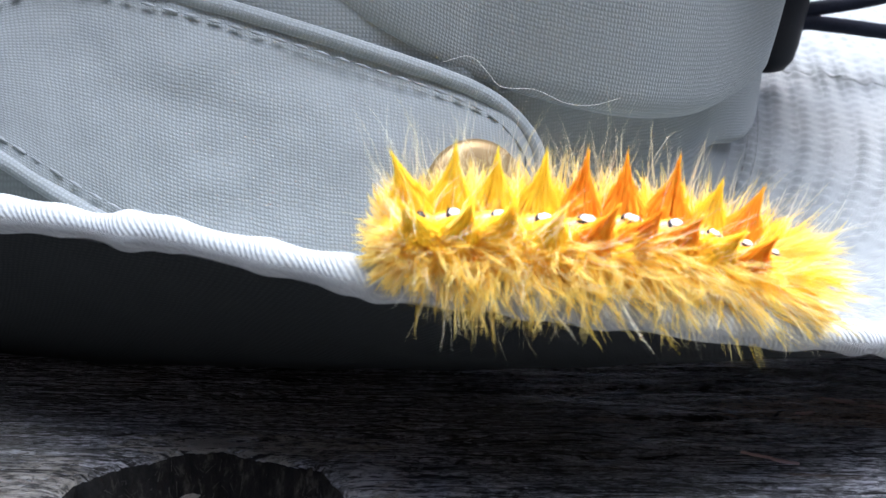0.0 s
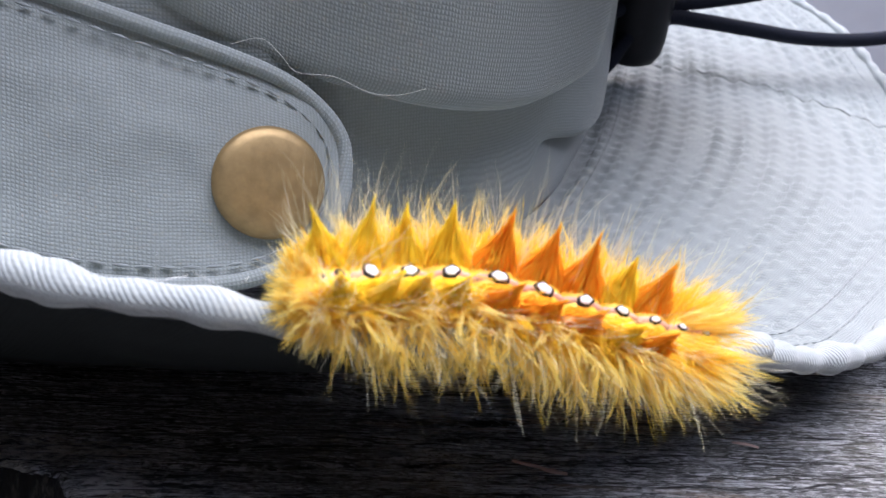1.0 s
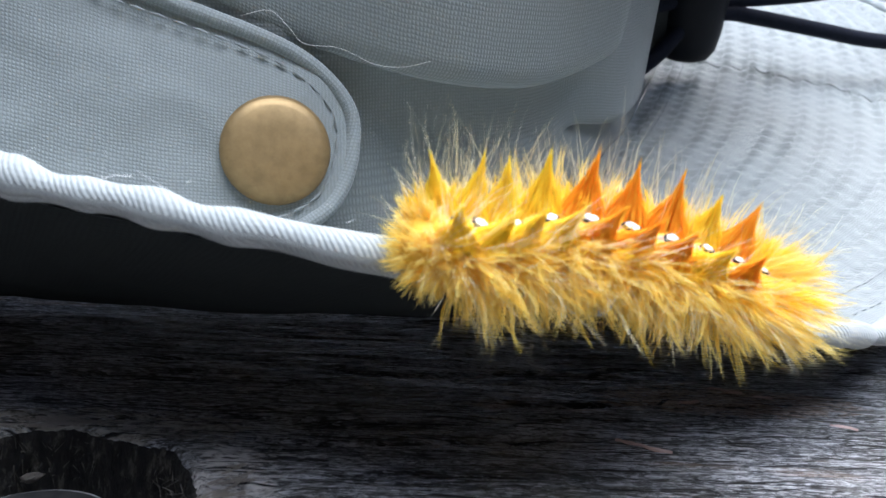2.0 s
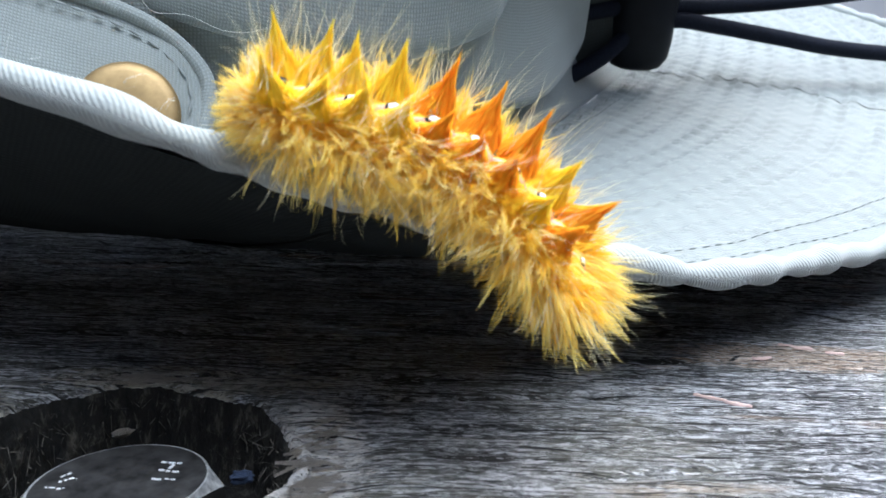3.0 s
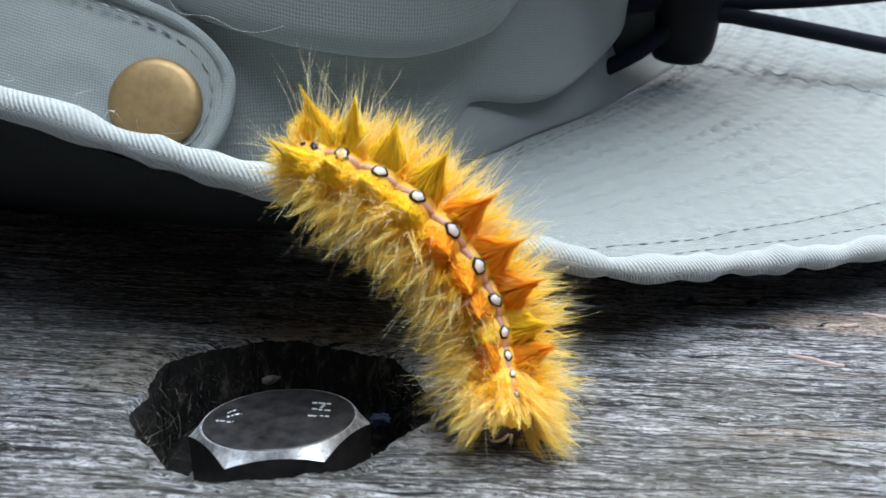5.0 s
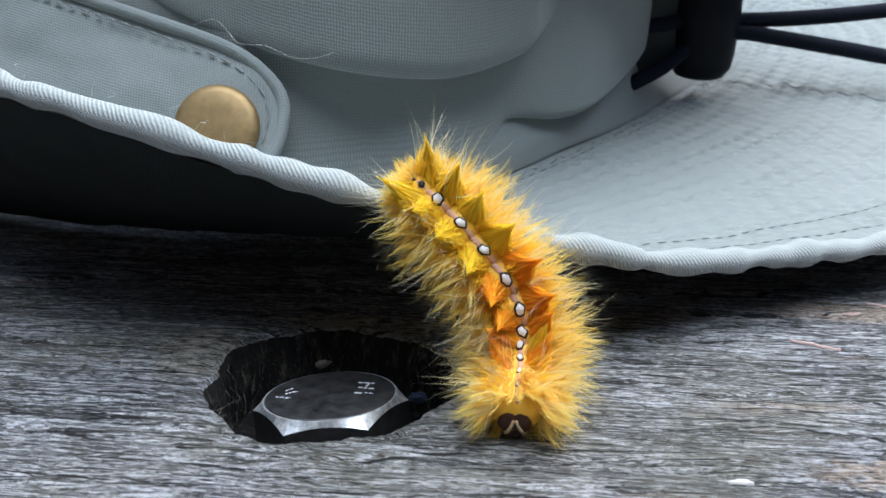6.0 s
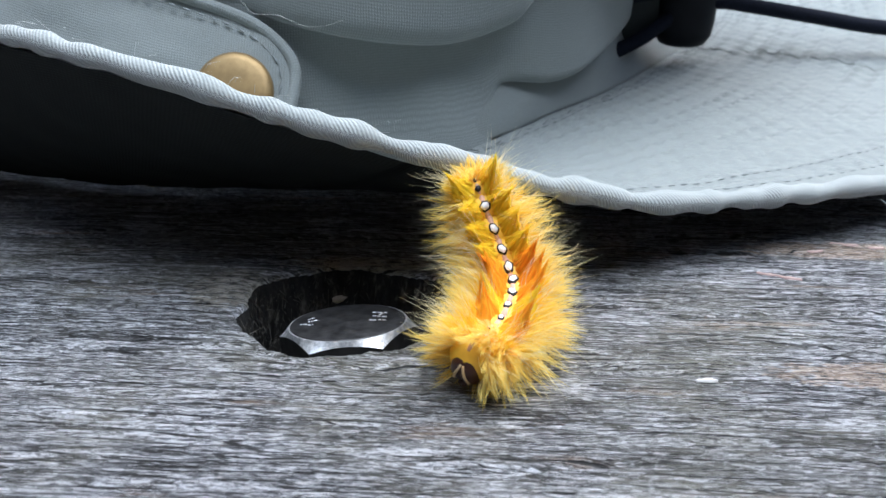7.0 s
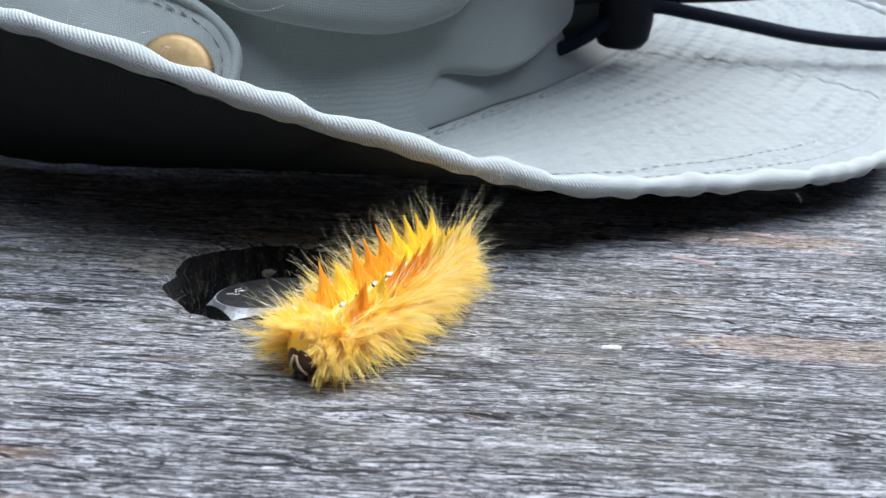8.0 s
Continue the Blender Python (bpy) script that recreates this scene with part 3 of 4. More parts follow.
SEAM = [(-150, 120, 3), (-125, 96, 2.5), (-100, 72, 2.5), (-80, 58, 2.5), (-60, 50, 2.5), (-40, 46, 2.5), (-22, 46, 3), (-5, 48, 4), (8, 51, 6), (17, 55, 8.5), (27, 66, 11), (37, 80, 12.5), (46, 94, 14.5), (56, 110, 17.5), (66, 128, 22), (72, 146, 26), (70, 164, 28), (60, 180, 30), (44, 192, 31), (20, 200, 31)]
WALL = [(-150, 126), (-125, 101), (-100, 78), (-80, 64), (-60, 55), (-40, 50.5), (-22, 50), (-5, 53), (8, 56), (18, 62), (28, 72), (36, 83), (40, 95), (40, 108), (34, 122), (22, 136), (5, 148), (-20, 158), (-50, 162), (-80, 165)]
HINGE = (0.006, 0.003, 0.018)
_E = spline(EDGE, 600)
HINGE_SHARE = int(np.argmin(np.abs(_E[:, 0] - 7.0))) / 599


def brim_grid(s0, s1, n=420, m=110, lining=False):
    """The brim between its bound edge and the crown's seam; s0 and s1 are shares of the edge's length."""
    E = spline(EDGE, 600) * MM
    S = spline(SEAM, 600) * MM
    idx = np.linspace(s0 * 599, s1 * 599, n).round().astype(int)
    G = np.zeros((m, n, 3))
    wear = np.array([[0.75 + 1.1 * noise.noise(Vector((i * 0.045, round(j / (m - 1) * 13) * 0.7, 2.0))) for i in idx] for j in range(m)])
    for j in range(m):
        v = j / (m - 1)
        # the left of the brim dips behind its raised edge
        G[j] = E[idx] * (1 - v) + S[idx] * v
        G[j, :, 2] += 0.0022 * math.sin(math.pi * v) * np.clip((E[idx, 0] - 0.03) / 0.05, -0.9, 1)
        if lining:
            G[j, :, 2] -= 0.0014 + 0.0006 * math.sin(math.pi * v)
        elif v > 0.1:
            G[j, :, 2] += 0.00024 * math.sin(v * 2 * math.pi * 13) + 0.00050 * wear[j] * np.sin(idx * 1.15 + 2.2 * round(v * 13)) * math.sin(v * math.pi * 13) ** 2
    for j in range(m):
        for i in range(n):
            G[j, i, 2] += 0.00035 * noise.noise(Vector(G[j, i]) * 160)
    return G


def stitches(name, P, parent, length=0.0016, gap=0.0007, radius=0.00016, lift=(0, 0, 0.00012), mat=None):
    """One sewn row of stitches along P, as ONE mesh of short rounded bars."""
    P = np.array(P, float)
    s = np.concatenate([[0], np.cumsum(np.linalg.norm(np.diff(P, axis=0), axis=1))])
    at = lambda u: np.array([np.interp(u, s, P[:, k]) for k in range(3)])
    verts, faces = [], []
    u = 0.0
    while u + length < s[-1]:
        a, b = at(u) + lift, at(u + length) + lift
        d = (b - a) / np.linalg.norm(b - a)
        x = np.cross(d, (0, 0.4, 1.0))
        x /= np.linalg.norm(x)
        y = np.cross(x, d)
        base = len(verts)
        for q, f in ((a, 0.4), ((a + b) / 2, 1.25), (b, 0.4)):
            for k in range(5):
                w = 2 * math.pi * k / 5
                verts.append(q + radius * f * (x * math.cos(w) + y * math.sin(w)))
        for r in range(2):
            for k in range(5):
                faces.append((base + r * 5 + k, base + r * 5 + (k + 1) % 5, base + (r + 1) * 5 + (k + 1) % 5, base + (r + 1) * 5 + k))
        u += length + gap
    return tagged(mesh_object(name, verts, faces, mat or THREAD, parent), "row of grey sewing stitches", kind="stuff")


def brim_piece(root, s0, s1, name):
    G = brim_grid(s0, s1)
    ob = grid_object(name, G, CLOTH, root)
    tagged(grid_object("brim_lining", brim_grid(s0, s1, 160, 40, True), LINING, ob), "underside of the brim, cloth colour darkened for its shade")
    # the bound edge: a soft cord with the twist of the pulled cloth
    whole = spline(EDGE, 3000) * MM
    P = whole[int(s0 * 2999):int(s1 * 2999) + 1]
    P = P + np.array([(0, 0, 0.00035 * noise.noise(Vector(q) * 160)) for q in P])
    s = np.concatenate([[0], np.cumsum(np.linalg.norm(np.diff(P, axis=0), axis=1))])
    off = s0 * float(np.sum(np.linalg.norm(np.diff(whole, axis=0), axis=1)))
    rad = 0.00136 + 0.00016 * np.sin((s + off) * 2 * math.pi / 0.0062 + 1.3 * np.sin((s + off) * 210)) + 0.00014 * np.sin((s + off) * 2 * math.pi / 0.0151 + 1) + 0.00012 * np.sin((s + off) * 2 * math.pi / 0.0093 + 2)
    knot = np.array([noise.noise(Vector(((v + off) * 95, 0.3, 0.7))) for v in s])
    rad *= 1 - 0.16 * np.exp(-(knot / 0.10) ** 2)
    tube("binding", P, rad, PIPING, ob, 18, "pale rolled canvas binding")
    for v in (9, 17):
        stitches("sewn_seam", G[v], ob, 0.0014, 0.0008, 0.00007)
    for v in (104, 101):
        stitches("sewn_seam", G[v], ob, 0.0019, 0.0006, 0.00009, (0, 0, 0.00010), SEAM_THREAD)
    return ob


def step(x):
    return 1 / (1 + math.exp(-max(-40, min(40, x))))


def band_grid():
    """The low band between the brim's seam and the tucked foot of the crown."""
    S, W = spline(SEAM, 400) * MM, spline([(x, y, 0) for x, y in WALL], 400) * MM
    m = 24
    G = np.zeros((m, 400, 3))
    for j in range(m):
        v = j / (m - 1)
        top = W + np.array((0, -0.0005, 0))
        G[j] = S * (1 - v) + top * v
        G[j, :, 2] = S[:, 2] * (1 - v) + (S[:, 2] + 0.016) * v
        for i in range(400):
            x = G[j, i, 0] * 1000
            G[j, i, 1] += 0.0030 * math.exp(-((x - 24) / 5) ** 2) * max(0, v - 0.25) * (G[j, i, 1] < 0.09)
            G[j, i, 1] -= 0.0006 * math.sin(6 * v) + 0.0008 * noise.noise(Vector((x * 0.10, v * 2, 0)))
    return G


def shade_overhang(z, x):
    """How far the crown leans out, by height: an unseen overhang added to shade what lies below; more to the right,
    away from the strap.
    """
    q = min(1, max(0, (z - 0.043) / 0.024))
    return (0.027 + 0.018 * step((x - 27) / 4)) * q * q * (3 - 2 * q) * step((x - 2) / 4)


def wall_grid():
    """The crown's side: a pouch of soft cloth whose lower lip hangs over the band."""
    W = spline([(x, y, 0) for x, y in WALL], 420) * MM
    centre = np.array((-0.05, 0.115, 0.0))
    m = 90
    G = np.zeros((m, 420, 3))
    for i, b in enumerate(W):
        out = b - centre
        out /= np.linalg.norm(out)
        x = b[0] * 1000
        back = b[1] > 0.095
        pocket = 0 if back else math.exp(-((x - 15) / 5.5) ** 2)
        lip = 0.0150 + 0.000012 * max(0, x - 12) ** 2 + (0.003 if back else 0) + 0.0022 * pocket
        for j in range(m):
            v = j / (m - 1)
            # the lip rolls under, then the cloth rises and leans in
            if v < 0.12:
                a = (1 - v / 0.12) * math.pi * 0.75
                r, z = 0.0022 * math.cos(a) + 0.0005, lip + 0.0022 - 0.0022 * math.sin(a)
                if a > math.pi / 2:
                    r -= 0.0035 * (a - math.pi / 2)
            else:
                q = (v - 0.12) / 0.88
                z = lip + 0.0022 + 0.078 * q
                r = 0.0027 + 0.0016 * math.sin(q * 8.5) - 0.030 * max(0, q - 0.5) - 0.012 * min(q, 0.5) + shade_overhang(z, x)
            # shallow folds that run up the cloth
            r += 0.0020 * noise.noise(Vector((x * 0.07, v * 2.2, 5))) * min(1, v * 4) + 0.0034 * math.exp(-((x - 24) / 10) ** 2 - (v / 0.35) ** 2) + 0.0012 * pocket * math.exp(-(v / 0.3) ** 2)
            # the bulge dies away towards the tuck, where the lip meets the band
            proud, low = (1.0 if back else step((x - 15.5) / 1.8)), max(0.0, 1 - v / 0.45)
            r = r * (1 - (1 - proud) * low) + 0.0015 * (1 - proud) * low
            p = b + out * r
            # left of the tuck there is no lip: the cloth runs on down to the brim's seam
            free = 1.0 if back else step((x - 13.2) / 0.6)
            if free < 0.999:
                q = min(1.0, v / 0.42)
                foot = b + out * (0.0056 - 0.0095 * q + 0.0012 * noise.noise(Vector((x * 0.09, v * 5, 3))))
                mix = q * q * (3 - 2 * q)
                flat = foot * (1 - mix) + p * mix
                zf = (0.0035 + 0.00010 * max(0, x + 20)) * (1 - q) + (lip + 0.0022 + 0.078 * (0.42 - 0.12) / 0.88) * q if v < 0.42 else z
                p = flat * (1 - free) + p * free
                z = zf * (1 - free) + z * free
            G[j, i] = p
            G[j, i, 2] = z
    return G


def fold_grid():
    """The slack upper fold that sags over the side, lowest over its middle."""
    W = spline([(x, y, 0) for x, y in WALL], 420) * MM
    pick = [i for i in range(420) if -95 < W[i, 0] * 1000 < 24 and W[i, 1] < 0.09]
    centre = np.array((-0.05, 0.115, 0.0))
    m = 60
    G = np.zeros((m, len(pick), 3))
    for c, i in enumerate(pick):
        b = W[i]
        out = b - centre
        out /= np.linalg.norm(out)
        x = b[0] * 1000
        low = 0.0240 + (0.000026 if x > 3 else 0.0000075) * (x - 3) ** 2
        low = min(low, 0.044)
        fade = min(1, (24 - x) / 10) * step((x + 19) / 3.0)
        for j in range(m):
            v = j / (m - 1)
            if v < 0.2:
                a = (1 - v / 0.2) * math.pi * 0.8
                r, z = 0.0035 * math.cos(a) + 0.0057, low + 0.0035 - 0.0035 * math.sin(a)
                if a > math.pi / 2:
                    r -= 0.004 * (a - math.pi / 2)
            else:
                q = (v - 0.2) / 0.8
                z = low + 0.0035 + (0.074 - low) * q
                r = 0.0092 + 0.0015 * math.sin(q * 3) - 0.008 * q * q + shade_overhang(z, x)
            r = r * max(0.15, fade) + 0.0022 * noise.noise(Vector((x * 0.06, v * 1.5, 9)))
            G[j, c] = b + out * r
            G[j, c, 2] = z
    return G


def flap_outline():
    """The strap's outline round its snap: across and up, in millimetres."""
    k = 0.83
    top = [(-95, 6), (-80, 14), (-67, 21), (-52, 27), (-36.4, 25), (-22, 21.5), (-6.5, 16.8), (2, 13.4), (7.2, 9.5), (10.3, 5), (10.6, 0), (9.4, -4.8), (6.5, -8.6), (0, -11.5), (-8, -12.5), (-22, -11.5), (-38, -8), (-49, -3), (-67, 6), (-80, 2), (-95, -6)]
    return [(x * k, y * k) for x, y in top]


FLAP_AT = (-0.0240, 0.0415, 0.0176)


def flap_place(x, y, lift=0.0):
    """From the strap's own plane (mm) to the hat: it follows the crown round to the left and leans back."""
    X = FLAP_AT[0] + x * MM
    bend = 0.0045 * (x / 30.0) ** 2 if x < 0 else 0.010 * (x / 10.0) ** 2 * 0.12
    Y = FLAP_AT[1] + bend + 0.42 * y * MM - lift * 0.92 + 0.10 * x * MM
    Z = FLAP_AT[2] + 0.92 * y * MM + lift * 0.4
    return np.array((X, Y, Z))


def build_flap(root):
    out = spline([(x, y, 0) for x, y in flap_outline()], 240)
    half = len(out) // 2
    # rows run from the upper rim to the lower one
    upper, lower = out[:half], out[::-1][:half]
    m = 36
    G = np.zeros((m, half, 3))
    for j in range(m):
        v = j / (m - 1)
        for i in range(half):
            p = upper[i] * (1 - v) + lower[i] * v
            q = flap_place(p[0], p[1])
            q[1] += 0.0009 * noise.noise(Vector((p[0] * 0.07, p[1] * 0.10, 2))) + 0.0003 * noise.noise(Vector((p[0] * 0.3, p[1] * 0.25, 5)))
            G[j, i] = q
    ob = grid_object("snap_flap", G[::-1], CLOTH, root, thick=0.0014)
    tagged(ob, "grey canvas strap with a rounded end and sewn border")
    rim = [flap_place(x, y, -0.0002) for x, y, _ in out[6:-6]]
    tube("folded_hem", rim, 0.00095, CLOTH, ob, 10)
    P = []
    for k in range(8, len(out) - 8):
        d = out[k + 1] - out[k - 1]
        nrm = np.array((d[1], -d[0], 0)) / (np.linalg.norm(d) + 1e-9)
        p = out[k] + nrm * 1.9
        P.append(flap_place(p[0], p[1], 0.00025))
    stitches("sewn_seam", P, ob, 0.0017, 0.0006, 0.00017, (0, -0.00012, 0.00006), THREAD)
    # the snap's cap
    bm = bmesh.new()
    prof = [(0.0, 0.0011), (0.0025, 0.00105), (0.0044, 0.0009), (0.0052, 0.0006), (0.0056, 0.0001), (0.0056, -0.0006)]
    rings = []
    for r, h in prof[1:]:
        rings.append([bm.verts.new((r * math.cos(a), h, r * math.sin(a))) for a in np.linspace(0, 2 * math.pi, 48, endpoint=False)])
    for ring in rings:
        for vv in ring:
            vv.co.y = -vv.co.y
    tip = bm.verts.new((0, -prof[0][1], 0))
    for i in range(48):
        bm.faces.new((tip, rings[0][i], rings[0][(i + 1) % 48]))
    for a, b in zip(rings, rings[1:]):
        for i in range(48):
            bm.faces.new((a[i], b[i], b[(i + 1) % 48], a[(i + 1) % 48]))
    bmesh.ops.recalc_face_normals(bm, faces=bm.faces)
    snap = part("snap_button", bm, BRASS, root, "matt antique-brass snap button")
    snap.matrix_local = Matrix.Translation(Vector(flap_place(0, 0, 0.0005))) @ pose(0, 0, 0, -24, 0, 4) @ Matrix.Diagonal((1.09, 1.0, 1.09, 1))
    return ob


THREADS = [
    [(-27.9, 45.5, 31.5), (-24.8, 45.2, 32.3), (-22.7, 44.8, 30.7), (-21.0, 44.4, 29.1), (-17.1, 43.9, 28.9), (-13.3, 43.2, 27.5), (-10.1, 42.8, 27.4), (-7.0, 42.4, 28.3)],
    [(70, 30.5, 5.6), (70.6, 30.2, 5.0), (71.0, 30.0, 4.2)],
]


def build_hat():
    root = tagged(new("sun_hat"), "sage-grey canvas sun hat lying on the timber", "hat")
    left = brim_piece(root, 0.0, HINGE_SHARE + 0.012, "brim")
    right = brim_piece(root, HINGE_SHARE - 0.006, 1.0, "brim")
    # the brim goes on round the back of the crown
    BE = spline([(-150, 95, 26), (-170, 128, 21), (-180, 168, 15), (-174, 214, 10)], 60) * MM
    BS = spline([(-150, 120, 3), (-160, 148, 3), (-162, 182, 3), (-146, 214, 4)], 60) * MM
    grid_object("brim_back", np.array([BE * (1 - v) + BS * v for v in np.linspace(0, 1, 20)]), CLOTH, left, thick=0.0012)
    # a seam where two panels of the brim meet
    line = brim_grid(0.684, 0.686, 3, 110)[3:106, 1]
    line[:, 2] += 0.00012
    tube("panel_seam", line, 0.00009 + 0.00003 * np.sin(np.arange(len(line)) * 0.9), SEAM_THREAD, right, 6, "dark puckered seam between brim panels")
    # lint that clings to the bound edge by the snap
    rng = np.random.default_rng(21)
    whole = spline(EDGE, 600) * MM
    near = [q for q in whole if -0.046 < q[0] < 0.006]
    R0 = np.array([near[rng.integers(len(near))] for _ in range(28)]) + rng.normal(size=(28, 3)) * 0.0003 + np.array((0, 0.0003, 0.0014))
    T0 = R0 + rng.normal(size=(28, 3)) * np.array((0.0022, 0.0008, 0.0007)) + np.array((0, 0, 0.0005))
    strand_mesh("lint", rng, R0, (R0 + T0) / 2 + rng.normal(size=(28, 3)) * 0.0012 + np.array((0, 0, 0.0009)), T0, 0.000020, THREAD_PALE, left, "fine pale lint")
    grid_object("hat_band", band_grid(), CLOTH, root, thick=0.0012)
    C = wall_grid()
    grid_object("crown", C, CLOTH, root, thick=0.0012)
    grid_object("crown_fold", fold_grid(), CLOTH, root, thick=0.0012)
    top = spline([tuple(C[-1, i]) for i in range(0, C.shape[1], 20)], 80)
    mid = np.array((-0.05, 0.115, 0.098))
    T = np.array([[p * (1 - v) + mid * v + np.array((0, 0, 0.010)) * math.sin(math.pi * v) * 0.5 for p in top] for v in np.linspace(0, 1, 14)])
    grid_object("crown_top", T, CLOTH, root)
    build_flap(root)
    for path in THREADS:
        tube("loose_thread", spline(path, 60) * MM, 0.000032, THREAD_PALE, root, 6, "fine pale loose thread")
    return root, left


def build_cord_lock():
    root = tagged(new("cord_lock"), "black plastic cord lock on dark cord lying on the hat brim", "cord lock")
    bm = bmesh.new()
    rings = []
    for z, r in ((-0.0085, 0.0), (-0.0084, 0.0030), (-0.0078, 0.0046), (-0.006, 0.0058), (-0.003, 0.0062), (0.004, 0.0063), (0.008, 0.0060), (0.0105, 0.0052), (0.0115, 0.0038), (0.015, 0.0036), (0.0158, 0.0030), (0.016, 0.0)):
        rings.append([bm.verts.new((r * math.cos(a), r * 0.75 * math.sin(a), z)) for a in np.linspace(0, 2 * math.pi, 32, endpoint=False)])
    for a, b in zip(rings, rings[1:]):
        for i in range(32):
            bm.faces.new((a[i], a[(i + 1) % 32], b[(i + 1) % 32], b[i]))
    bmesh.ops.remove_doubles(bm, verts=bm.verts, dist=1e-5)
    body = part("barrel", bm, BLACK, root)
    body.matrix_local = pose(0.0545, 0.098, 0.0280, 4, 3, 0)
    bm = bmesh.new()
    bmesh.ops.create_cone(bm, cap_ends=True, segments=28, radius1=0.0040, radius2=0.0036, depth=0.006, matrix=pose(0.0550, 0.0965, 0.0450))
    part("push_button", bm, BLACK, root)
    # a dark sheet that paints the shaded cloth between crown and lock
    S = np.array([[(x * MM, (y + 0.4 * math.sin(v * 3)) * MM, (z0 + (z1 - z0) * v) * MM) for x, y, z0, z1 in ((37, 93, 20, 48), (41, 93.5, 20.5, 48), (46, 95, 22, 48), (51, 97, 22.5, 48), (56, 99, 22, 48))] for v in np.linspace(0, 1, 9)])
    tagged(grid_object("shaded_cloth_sheet", S, SHADED_CLOTH, root, thick=0.0012), "hat cloth behind the lock, coloured dark for its shade")
    tube("cord", spline([(37, 88, 18.5), (40.5, 89, 20), (46, 92, 22.5), (52, 96, 26), (60, 97, 28.5), (68, 97, 27.6), (80, 96, 25.6), (92, 95.5, 23.6), (108, 96, 22.4), (126, 98, 22.8), (160, 104, 24)], 140) * MM, 0.00145, CORD, root, 14, "thin navy-black cord")
    tube("cord", spline([(37, 92, 30), (44, 95, 30), (52, 97, 31), (60, 98, 30.8), (70, 99, 31), (82, 100, 31.8), (100, 103, 33.6), (120, 108, 36), (160, 120, 41)], 140) * MM, 0.00145, CORD, root, 14, "thin navy-black cord")
    return root


